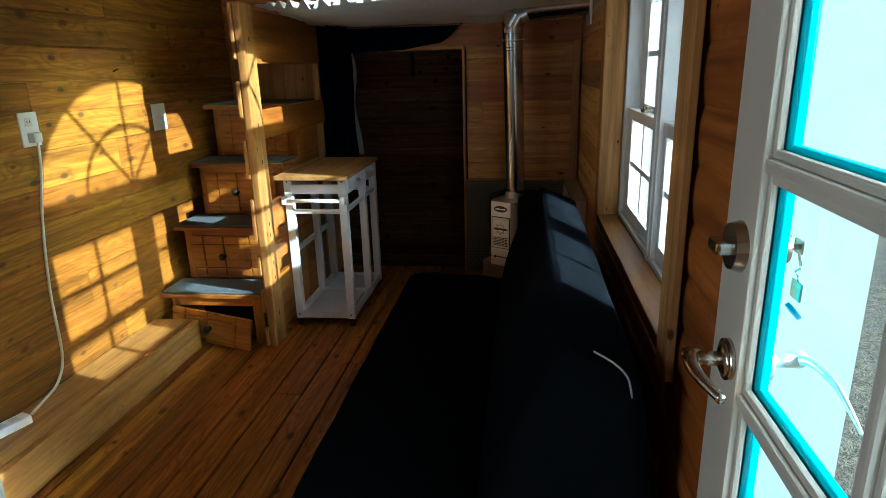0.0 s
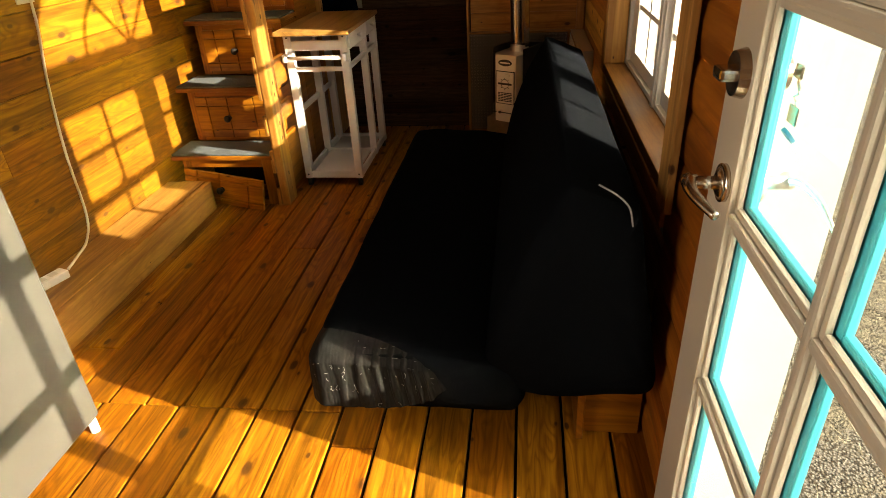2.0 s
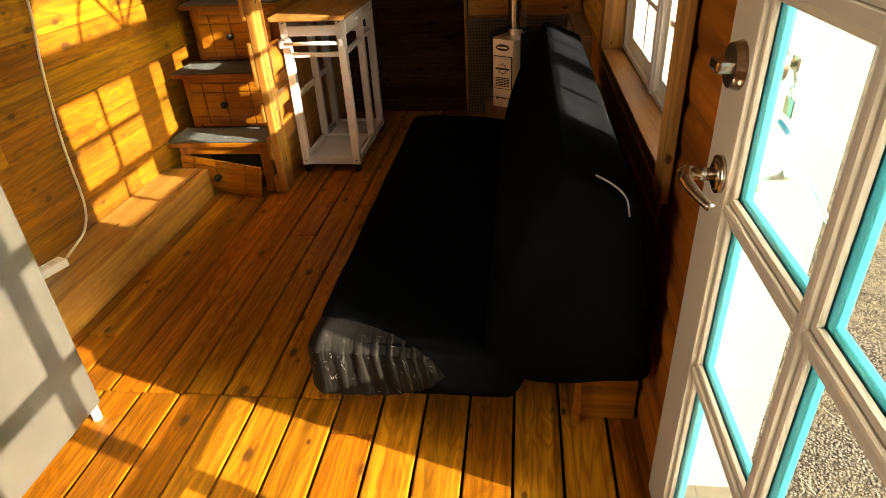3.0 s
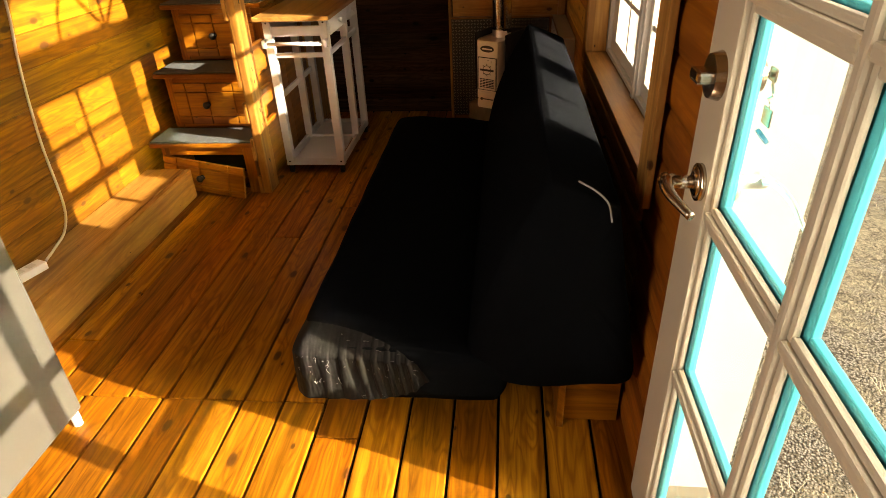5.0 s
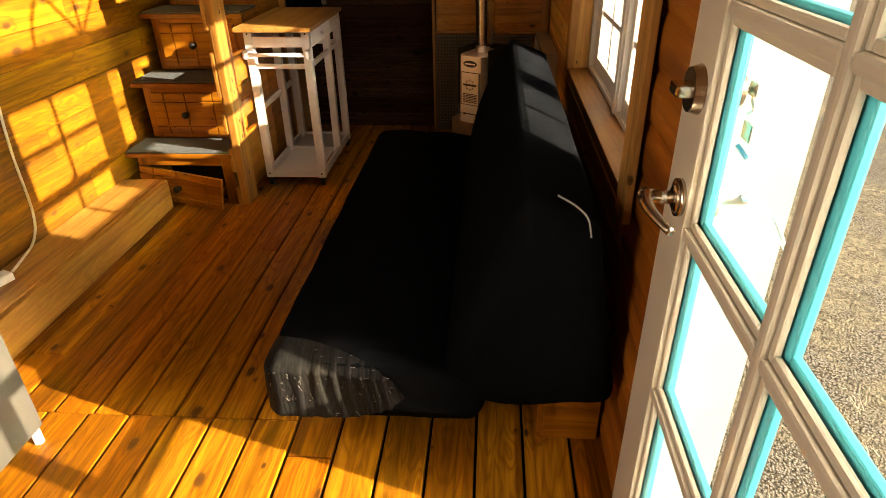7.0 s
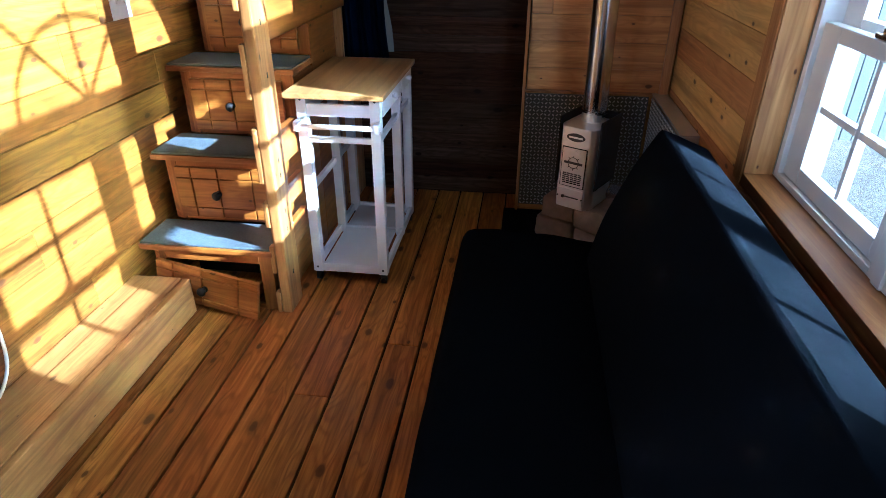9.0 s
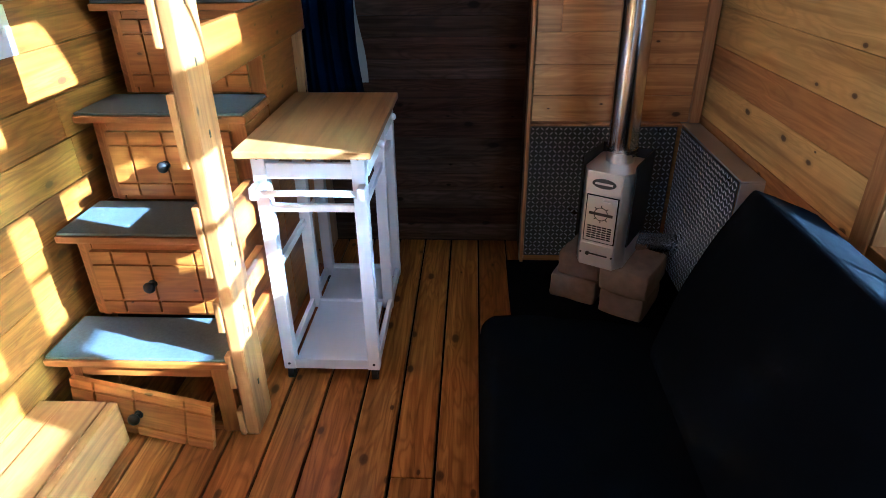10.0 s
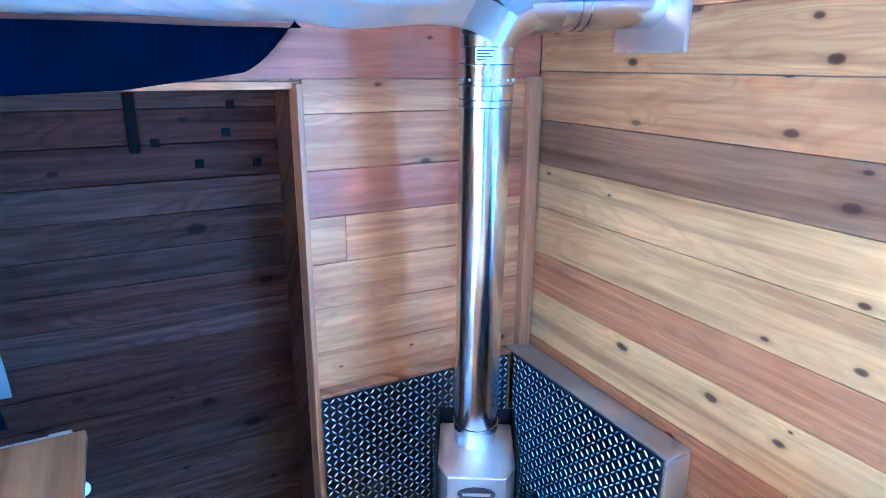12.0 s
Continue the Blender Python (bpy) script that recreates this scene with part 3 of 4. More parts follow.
part("deadbolt", bolt, NICKEL, door_1, "satin nickel deadbolt with thumb turn")
cyl = bmesh.new()
rod(cyl, (X1 + 0.007, 2.315, 1.135), (X1 + 0.024, 2.315, 1.135), 0.034, 28, 0.027)
part("lock_cylinder", cyl, NICKEL, door_1)
keys = thing("key_bunch", "bunch of keys with a round tag in the outer lock", "keys")
kb = bmesh.new()
slab(kb, 0.564, 2.313, 1.130, 0.585, 2.317, 1.140, 0.001)
slab(kb, 0.582, 2.302, 1.125, 0.585, 2.328, 1.147, 0.003)
part("key", kb, NICKEL, keys)
tube_pts = [(0.586 + 0.002 * (k % 2), 2.313 + 0.008 * math.sin(k * 1.9), 1.126 - 0.008 * k) for k in range(9)]
part("key_chain", tube(bmesh.new(), tube_pts, 0.0022, 6), NICKEL, keys)
tg = bmesh.new()
slab(tg, 0.584, 2.290, 1.052, 0.587, 2.326, 1.082, 0.002, )
part("key", tg, NICKEL, keys)
part("key_tag", rod(bmesh.new(), (0.583, 2.308, 1.030), (0.588, 2.308, 1.034), 0.015, 24), plain("blue_tag", (0.05, 0.20, 0.30), 0.4), keys, "round blue tag")
for z in (0.20, 1.02, 1.84):
    hg = bmesh.new()
    rod(hg, (X0 - 0.006, D0 - 0.004, z - 0.05), (X0 - 0.006, D0 - 0.004, z + 0.05), 0.007, 12)
    part("hinge", hg, NICKEL, door_1)
jamb = setting(thing("trim_2", "narrow pine jamb round the glazed door", "trim"), "narrow pine jamb round the glazed door", "trim")
box("jamb_board", (0.515, DOOR[1] - 0.010, 0.0, 0.575, DOOR[1] + 0.012, 2.07), TRIM, jamb, 0.002)
box("jamb_board", (0.515, DOOR[0] - 0.012, 0.0, 0.575, DOOR[0] + 0.010, 2.07), TRIM, jamb, 0.002)
box("jamb_board", (0.515, DOOR[0] + 0.010, 2.048, 0.575, DOOR[1] - 0.010, 2.07), TRIM_Y, jamb, 0.002)
box("threshold", (0.50, DOOR[0], 0.0, 0.72, DOOR[1], 0.010), NICKEL, jamb, 0.002)

# ---- stair cabinets along the left wall ----
SX0, SX1 = -1.705, -1.192


def knob(c, parent):
    bm = bmesh.new()
    rod(bm, c, (c[0], c[1] - 0.022, c[2]), 0.008, 12)
    ball(bm, (c[0], c[1] - 0.028, c[2]), 0.019, 1, 0.75, 1)
    rod(bm, c, (c[0], c[1] - 0.004, c[2]), 0.014, 16)
    return part("knob", bm, IRON, parent, "black iron knob", smooth=True)


def drawer_front(x0, x1, y, z0, z1, parent, m=None, knob_x=None):
    """A pine front with grooves like a plank grid, and round iron knobs."""
    bm = bmesh.new()
    w, h = x1 - x0, z1 - z0
    g = 0.0045

    def stations(lo, hi, cuts):
        out = [(lo, 0)]
        for c in cuts:
            out += [(c - g, 0), (c - g * 0.5, 1), (c + g * 0.5, 1), (c + g, 0)]
        return out + [(hi, 0)]

    xs = stations(x0, x1, (x0 + 0.17 * w, x0 + 0.455 * w, x1 - 0.185 * w))
    zs = stations(z0, z1, (z0 + 0.20 * h, z1 - 0.20 * h))
    front = [[bm.verts.new((a, y - (0.013 if p or q else 0.020), c)) for c, q in zs] for a, p in xs]
    for i in range(len(xs) - 1):
        for j in range(len(zs) - 1):
            bm.faces.new((front[i][j], front[i + 1][j], front[i + 1][j + 1], front[i][j + 1]))
    ext = bmesh.ops.extrude_face_region(bm, geom=bm.faces[:] + bm.edges[:] + bm.verts[:])["geom"]
    for v in ext:
        if isinstance(v, bmesh.types.BMVert):
            v.co.y = y
    d = part("drawer_front", bm, STAIR, parent)
    kx = knob_x if knob_x is not None else x0 + 0.44 * w
    knob((kx, y - 0.020, (z0 + z1) / 2), d)
    if m is not None:
        d.matrix_basis = m
    return d


def stair_unit(y0, y1, z0, z1, label, crooked=False, deep=0.0):
    e = thing("stair_cabinet", label, "stairs", "stair cabinets")
    th = 0.022
    zt = z1 - 0.034
    for c in ((SX0, y0 + 0.03, z0 + 0.001, SX0 + th, y1 + deep, zt), (SX1 - th, y0 + 0.045, 0.002, SX1, y1 + deep, zt)):
        box("side", c, STAIR_Y, e, 0.002)
    for c in ((SX0 + th + 0.001, y0 + 0.022, z0 + 0.001, SX0 + 0.050, y0 + 0.044, zt), (SX1 - 0.055, y0 + 0.022, z0 + 0.001, SX1 + 0.001, y0 + 0.044, zt)):
        box("stile", c, STAIR_Z, e, 0.002)
    for c in ((SX0 + 0.051, y0 + 0.022, zt - 0.045, SX1 - 0.056, y0 + 0.044, zt), (SX0 + 0.051, y0 + 0.026, z0 + 0.001, SX1 - 0.056, y0 + 0.044, z0 + 0.022)):
        box("rail", c, STAIR, e, 0.002)
    # near-black sheet behind the front: the cabinet's inner shade as a colour
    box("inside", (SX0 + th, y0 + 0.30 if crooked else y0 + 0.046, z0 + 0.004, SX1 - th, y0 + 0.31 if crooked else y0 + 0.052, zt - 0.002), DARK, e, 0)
    tb = box("tread", (SX0 - 0.047, y0, zt, SX1 + 0.012, y1 + 0.02, z1 - 0.010), STAIR, e, 0.006)
    cb = bmesh.new()
    slab(cb, SX0 - 0.042, y0 + 0.008, z1 - 0.0095, SX1 + 0.004, y1 + 0.018, z1, 0.004)
    part("carpet", cb, CARPET, tb, "blue-grey carpet on the tread")
    if crooked:
        m = Matrix.Translation((-1.52, y0 - 0.002, 0.13)) @ Euler((radians(-4), radians(6.5), radians(-7))).to_matrix().to_4x4() @ Matrix.Translation((1.52, -y0 + 0.002, -0.13))
        drawer_front(-1.70, -1.235, y0 - 0.002, 0.030, 0.200, e, m=m, knob_x=-1.475)
    else:
        drawer_front(SX0 + 0.05, SX1 - 0.05, y0 + 0.021, z0 + 0.026, zt - 0.028, e)
    return e


stair_unit(4.195, 4.405, 0.0, 0.30, "lowest honey pine stair cabinet with a crooked hanging drawer front", True)
stair_unit(4.41, 4.655, 0.30, 0.612, "honey pine stair cabinet with drawer and carpeted tread")
stair_unit(4.66, 4.905, 0.612, 0.922, "honey pine stair cabinet with drawer and carpeted tread")
stair_unit(4.91, 5.30, 0.922, 1.235, "top honey pine stair cabinet with drawer and carpeted tread")

# slotted post and guard rails of the stairs
rail = thing("stair_rail", "honey pine stair guard with slotted post and wide rails", "railing")
PX0, PX1, PY = -1.196, -1.126, 4.200
PD = 0.135
slots = [(0.10, 0.19), (0.315, 0.40), (0.505, 0.585), (0.80, 0.905), (1.095, 1.20), (1.37, 1.47)]
z = 0.0
for a, b in slots + [(1.72, 1.72)]:
    box("post_strip", (PX0 + 0.008, PY, z, PX0 + 0.028, PY + 0.033, a), POST, rail, 0.005)
    z = b
box("post", (PX0 + 0.029, PY + 0.002, 0.0, PX1, PY + PD, 1.72), POST, rail, 0.007)
box("post_core", (PX0 + 0.013, PY + 0.034, 0.0, PX0 + 0.0285, PY + 0.0715, 1.70), POST, rail, 0.001)
box("post_back", (PX0 + 0.010, PY + 0.072, 0.0, PX0 + 0.0285, PY + PD - 0.01, 1.70), POST, rail, 0.002)
for zz in (0.17, 0.37, 0.45, 0.60, 0.66, 0.98, 1.16, 1.30, 1.56):
    sc = bmesh.new()
    slab(sc, PX1 - 0.004, PY + 0.062, zz - 0.010, PX1 + 0.0015, PY + 0.070, zz + 0.010, 0.001)
    part("screw", sc, IRON, rail)
for z0, z1 in ((1.085, 1.230), (1.45, 1.70)):
    box("rail", (PX1 - 0.030, PY + PD + 0.001, z0, PX1 - 0.004, YB - 0.004, z1), STAIR_Y, rail, 0.006)
for z0, z1 in ((0.62, 0.76), (0.44, 0.53), (0.25, 0.36)):
    box("rail", (PX1 - 0.030, PY + PD + 0.001, z0, PX1 - 0.004, PY + PD + 0.18, z1), STAIR_Y, rail, 0.005)
side = bmesh.new()
for y0, y1, zz in ((4.425, 4.655, 0.572), (4.66, 4.905, 0.882), (4.91, 5.30, 1.195)):
    slab(side, SX1 + 0.002, y0, 0.003, SX1 + 0.010, y1, zz, 0.002)
part("side_panel", side, STAIR_Y, rail)

# pine beam over the wheel arch
beam = thing("wheel_arch_box", "low pale pine box beam along the wall", "bench")
box("front_board", (-1.565, 2.75, 0.0, -1.535, 4.165, 0.160), PALE_BEAM, beam, 0.005)
box("top_board", (-1.70, 2.75, 0.135, -1.566, 4.165, 0.162), PALE_BEAM, beam, 0.004)
box("top_board", (XL + 0.002, 2.75, 0.135, -1.701, 4.165, 0.159), PALE_BEAM, beam, 0.004)
box("end_board", (XL + 0.002, 4.135, 0.0, -1.566, 4.163, 0.134), PALE_BEAM, beam, 0.003)

# ---- kitchen cart ----
cart = thing("kitchen_cart", "white painted kitchen cart with an oiled wooden top", "cart")
CX0, CX1, CY0, CY1 = -1.115, -0.772, 4.475, 5.175
LW = 0.042
part("cart_top", slab(bmesh.new(), CX0 - 0.028, CY0 - 0.062, 0.858, CX1 + 0.030, CY1 - 0.055, 0.880, 0.004), TOP, cart, "oiled wooden top")
for x in (CX0, CX1 - LW):
    for y in (CY0, CY0 + 0.40, CY1 - LW):
        box("leg", (x, y, 0.05, x + LW, y + (LW if y != CY0 + 0.40 else 0.034), 0.857), CART_PAINT, cart, 0.003)
box("shelf", (CX0 + LW, CY0 + 0.023, 0.066, CX1 - LW, CY1 - 0.023, 0.078), CART_PAINT, cart, 0.002)
for c in ((CX0 + LW, CY0 + 0.002, 0.052, CX1 - LW, CY0 + 0.022, 0.092), (CX0 + LW, CY1 - 0.022, 0.052, CX1 - LW, CY1 - 0.002, 0.092),
          (CX0 + 0.003, CY0 + LW, 0.052, CX0 + 0.02, CY1 - LW, 0.092), (CX1 - 0.02, CY0 + LW, 0.052, CX1 - 0.003, CY1 - LW, 0.092), (CX0 + LW, CY0 + 0.40, 0.0785, CX1 - LW, CY0 + 0.42, 0.092)):
    box("shelf_rail", c, CART_PAINT, cart, 0.002)
for c in ((CX0 + LW, CY0 + 0.006, 0.772, CX1 - LW, CY0 + 0.024, 0.822), (CX0 + LW, CY0 + 0.012, 0.842, CX1 - LW, CY0 + 0.022, 0.857),
          (CX0 + LW, CY1 - 0.024, 0.772, CX1 - LW, CY1 - 0.006, 0.857), (CX0 + 0.004, CY0 + LW, 0.762, CX0 + 0.022, CY1 - LW, 0.857)):
    box("apron", c, CART_PAINT, cart, 0.002)
for a, b in ((CY0 + LW + 0.002, CY0 + 0.398), (CY0 + 0.436, CY1 - LW - 0.002)):
    dr = box("drawer_front", (CX1 - 0.018, a, 0.768, CX1 + 0.004, b, 0.855), CART_PAINT, cart, 0.003)
    kn = bmesh.new()
    rod(kn, (CX1 + 0.003, (a + b) / 2, 0.812), (CX1 + 0.014, (a + b) / 2, 0.812), 0.007, 12)
    ball(kn, (CX1 + 0.020, (a + b) / 2, 0.812), 0.013, 0.8, 1, 1)
    part("knob", kn, CART_PAINT, dr, smooth=True)
for z0, z1 in ((0.662, 0.686),):
    box("stretcher", (CX0 + LW, CY0 + 0.008, z0, CX1 - LW, CY0 + 0.026, z1), CART_PAINT, cart, 0.002)
    box("stretcher", (CX0 + LW, CY1 - 0.026, z0, CX1 - LW, CY1 - 0.008, z1), CART_PAINT, cart, 0.002)
    box("stretcher", (CX1 - 0.026, CY0 + LW, z0 - 0.0, CX1 - 0.008, CY0 + 0.40, z1), CART_PAINT, cart, 0.002)
    box("stretcher", (CX1 - 0.026, CY0 + 0.435, z0 - 0.0, CX1 - 0.008, CY1 - LW, z1), CART_PAINT, cart, 0.002)
tr = bmesh.new()
rod(tr, (CX0 + 0.004, CY0 - 0.035, 0.742), (CX1 - 0.004, CY0 - 0.035, 0.742), 0.010, 16)
part("towel_bar", tr, CART_PAINT, cart, smooth=True)
for x in (CX0 - 0.004, CX1 - 0.022):
    br = bmesh.new()
    slab(br, x, CY0 - 0.052, 0.722, x + 0.026, CY0 + 0.002, 0.764, 0.010)
    part("bar_bracket", br, CART_PAINT, cart)
brace = bmesh.new()
slab(brace, CX0 + 0.006, CY0 + LW, 0.425, CX0 + 0.022, CY1 - LW, 0.455, 0.002)
part("brace", brace, CART_PAINT, cart)
for x in (CX0 + 0.02, CX1 - 0.02):
    for y in (CY0 + 0.02, CY1 - 0.02):
        cs = bmesh.new()
        rod(cs, (x - 0.010, y, 0.0225), (x + 0.010, y, 0.0225), 0.022, 18)
        slab(cs, x - 0.013, y - 0.010, 0.022, x + 0.013, y + 0.010, 0.05, 0.002)
        part("castor", cs, IRON, cart, "black castor")
for x in (CX0 + 0.02, CX1 - 0.02):
    for zz in (0.074, 0.84):
        part("screw", rod(bmesh.new(), (x, CY0 + 0.002, zz), (x, CY0 - 0.0015, zz), 0.005, 10), IRON, cart)

# ---- futon ----
futon = thing("futon_sofa", "black vinyl folding futon sofa with dusty creased cover, near end coloured as sunlit", "sofa")
FY0, FY1 = 2.492, 4.35


def loft(profile, y0, y1, ny, bulge, wrinkle, seed):
    """A padded body: a closed outline in x and z, drawn along y with rounded ends and creases."""
    bm = bmesh.new()
    out = smooth_line(profile + [profile[0]], 5)[:-1]
    cx = sum(p[0] for p in out) / len(out)
    cz = sum(p[2] for p in out) / len(out)
    rings = []
    for i in range(ny + 1):
        t = i / ny
        y = y0 + (y1 - y0) * t
        e = min(t, 1 - t) * (y1 - y0)
        k = 1 - bulge * max(0.0, 1 - e / 0.05) ** 2
        rr = []
        for p in out:
            q = Vector((cx + (p[0] - cx) * k, y, cz + (p[2] - cz) * k))
            w = noise.noise(Vector((q.x * 9 + seed, q.y * 26, q.z * 5))) * math.exp(-e / 0.10) + 0.4 * noise.noise(Vector((q.x * 6, q.y * 5, q.z * 6 + seed)))
            d = Vector((p[0] - cx, 0, p[2] - cz)).normalized()
            rr.append(bm.verts.new(q + d * wrinkle * w))
        rings.append(rr)
    m = len(out)
    for a, b in zip(rings, rings[1:]):
        for k in range(m):
            bm.faces.new((a[k], a[(k + 1) % m], b[(k + 1) % m], b[k]))
    for rr, s in ((rings[0], -1), (rings[-1], 1)):
        mid = [bm.verts.new((cx + (v.co.x - cx) * 0.6, v.co.y + s * 0.012 + 0.004 * noise.noise(v.co * 30), cz + (v.co.z - cz) * 0.6)) for v in rr]
        for k in range(m):
            bm.faces.new((rr[k], rr[(k + 1) % m], mid[(k + 1) % m], mid[k]))
        c = bm.verts.new((cx, rr[0].co.y + s * 0.016, cz))
        for k in range(m):
            bm.faces.new((mid[k], mid[(k + 1) % m], c))
    return bm


seat_line = [(-0.413, 0, 0.235), (-0.428, 0, 0.30), (-0.415, 0, 0.368), (-0.36, 0, 0.385), (-0.15, 0, 0.378), (0.06, 0, 0.36), (0.15, 0, 0.33), (0.158, 0, 0.22), (0.09, 0, 0.200), (-0.10, 0, 0.200), (-0.36, 0, 0.212)]
part("seat", loft(seat_line, FY0, FY1, 110, 0.06, 0.010, 1.0), BLACK, futon, smooth=True)
back_line = [(0.055, 0, 0.36), (0.10, 0, 0.55), (0.165, 0, 0.72), (0.225, 0, 0.832), (0.241, 0, 0.858), (0.249, 0, 0.863), (0.262, 0, 0.859), (0.32, 0, 0.837), (0.388, 0, 0.808), (0.404, 0, 0.797), (0.409, 0, 0.78), (0.424, 0, 0.70), (0.450, 0, 0.55), (0.478, 0, 0.40), (0.492, 0, 0.315), (0.470, 0, 0.272), (0.38, 0, 0.262), (0.16, 0, 0.255)]
part("backrest", loft(back_line, FY0, 4.22, 100, 0.05, 0.006, 5.0), BLACK, futon, smooth=True)


def flap_sheet(u, v):
    """A flap of the cover on the near end, its leaf outline cut to the sunlit patch: v runs from the hem up the front
    and over the rounded top edge, u towards its tip.
    """
    low, high = 0.05 * u + 0.33 * u ** 5, 1.0 - 0.36 * u * u - 0.24 * u ** 12
    v = low + (high - low) * v
    edge = math.sin(math.pi * min(1.0, u * 9) / 2)
    right = math.sin(math.pi * min(1.0, (1 - u) * 7) / 2)
    x = -0.422 + 0.012 * edge + 0.365 * u + 0.022 * (1 - edge) * min(1.0, v)  ** 3
    rise = min(1.0, v / 0.62)
    over = max(0.0, (v - 0.62) / 0.38)
    turn = math.sin(over * math.pi / 2)
    y = FY0 - 0.024 + 0.100 * over ** 1.4 + 0.030 * (1 - edge) ** 1.5 + 0.012 * (1 - right)
    z = 0.212 + 0.148 * rise + 0.036 * turn - 0.018 * u * u + 0.010 * turn * (1 - u) - 0.018 * (1 - edge) * turn
    way = u * 58 + 2.4 * math.sin(u * 7 + 1.0) - 6.0 * (1 - rise) * u + 2.0 * noise.noise(Vector((u * 5, v * 1.5, 4)))
    pleat = max(0.0, math.sin(way)) ** 0.6 - 0.5
    grown = min(1.0, max(0.0, (u - 0.10) / 0.25)) * (0.25 + 0.75 * math.sin(math.pi * min(1.0, v / 0.86)) ** 0.8)
    crease = 0.0028 * noise.noise(Vector((u * 14, v * 4, 1.3))) + 0.0008 * noise.noise(Vector((u * 60, v * 12, 7)))
    out = 0.0075 * pleat * grown + crease
    return Vector((x, y - out * (1 - 0.8 * turn), z + 0.6 * out * turn))


part("cover_flap", grid(bmesh.new(), flap_sheet, 220, 60), SUNLIT_DUSTY, futon, "dusty pleated end of the cover, coloured as sunlit", smooth=True)
lint = bmesh.new()
lr = random.Random(7)
for k in range(44):
    u, v = 0.02 + 0.92 * lr.random(), lr.random() ** 0.7
    p0 = flap_sheet(u, v) + Vector((0, -0.0012, 0.0012 if v > 0.7 else 0))
    way = lambda: Vector((lr.gauss(0, 0.0045), -0.0003, lr.gauss(0, 0.007) * (0.15 if v > 0.7 else 1)))
    p1 = p0 + way()
    tube(lint, smooth_line([p0, p1, p1 + way()], 4), 0.00028, 3, False)
tagged(part("lint", lint, PIPING, futon, "pale lint fibres"), kind="stuff")
part("piping", tube(bmesh.new(), smooth_line([(0.306, FY0 - 0.006, 0.866), (0.345, FY0 - 0.016, 0.846), (0.372, FY0 - 0.020, 0.818), (0.383, FY0 - 0.022, 0.775)]), 0.0022, 8), PIPING, futon, "pale grey seam piping")
for y in (FY0 + 0.25, FY1 - 0.15):
    for x in (-0.275, 0.045):
        box("leg", (x - 0.025, y - 0.025, 0.0, x + 0.025, y + 0.025, 0.225), IRON, futon, 0.003)
box("base_rail", (-0.295, FY0 + 0.15, 0.07, -0.255, FY1 - 0.1, 0.12), IRON, futon, 0.003)

crate = thing("wooden_drawer", "small red-brown wooden drawer beside the futon", "drawer")
for c in ((0.335, 2.635, 0.0, 0.496, 2.655, 0.155), (0.335, 2.98, 0.0, 0.496, 3.0, 0.155), (0.335, 2.656, 0.0, 0.352, 2.979, 0.155), (0.479, 2.656, 0.0, 0.496, 2.979, 0.155), (0.353, 2.656, 0.0, 0.478, 2.979, 0.012)):
    box("panel", c, STAIR, crate, 0.002)
box("front_panel", (0.312, 2.60, 0.0, 0.333, 2.99, 0.215), STAIR_Y, crate, 0.003)

# ---- fridge ----
fridge = thing("fridge", "pale grey enamel fridge standing by the wall", "fridge")
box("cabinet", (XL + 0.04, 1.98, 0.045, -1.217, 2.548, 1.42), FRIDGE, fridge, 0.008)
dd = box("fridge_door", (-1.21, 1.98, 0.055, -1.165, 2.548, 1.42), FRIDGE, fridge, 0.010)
for y in (2.03, 2.528):
    for x in (-1.205, XL + 0.12):
        ft = bmesh.new()
        rod(ft, (x + 0.02, y, 0.0), (x + 0.02, y, 0.048), 0.014, 14)
        part("foot", ft, PLASTIC, fridge)

# ---- stove corner ----
hearth = tagged(part("hearth_mat", slab(bmesh.new(), -0.285, 4.42, 0.002, 0.50, 5.37, 0.012, 0.003), MAT), "black mat under the stove", "mat")
shield = thing("heat_shield", "diamond plate steel heat shield in the corner", "heat shield")


def treads(length, height):
    """Raised lozenges in two crossing directions."""
    bm = bmesh.new()
    pitch = 0.0200
    nu, nz = int(length / pitch), int(height / pitch)
    for i in range(nu):
        for j in range(nz):
            u, w = (i + 0.5) * length / nu, (j + 0.5) * height / nz
            s = 0.7071 if (i + j) % 2 else -0.7071
            a, b = Vector((0.7071, 0, s)) * 0.0100, Vector((-s, 0, 0.7071)) * 0.0031
            c = Vector((u, -0.0034, w))
            t1, t2 = c + a * 0.55 + Vector((0, -0.0024, 0)), c - a * 0.55 + Vector((0, -0.0024, 0))
            v = [bm.verts.new(q) for q in (c + a, c + b, c - a, c - b, t1, t2)]
            for q in ((0, 1, 4), (1, 5, 4), (1, 2, 5), (2, 3, 5), (3, 4, 5), (3, 0, 4)):
                bm.faces.new([v[k] for k in q])
    return bm


for length, place in ((0.62, pose(-0.205, 5.345, 0.055)), (0.625, pose(0.432, 5.335, 0.055, 0, 0, -90))):
    sheet = part("steel_sheet", slab(bmesh.new(), 0, -0.003, 0, length, 0.0, 0.625), PLATE, shield, at=place)
    tagged(part("tread_pattern", treads(length, 0.625), TREAD, sheet, "raised bright lozenges"), kind="stuff")
fr = bmesh.new()
slab(fr, -0.206, 5.347, 0.681, 0.433, YB - 0.001, 0.690, 0.002)
part("edge_trim", fr, TRIM, shield)
ft = bmesh.new()
slab(ft, 0.434, 4.700, 0.681, 0.515, YB - 0.001, 0.688, 0.002)
slab(ft, 0.434, 4.700, 0.03, 0.515, 4.709, 0.680, 0.002)
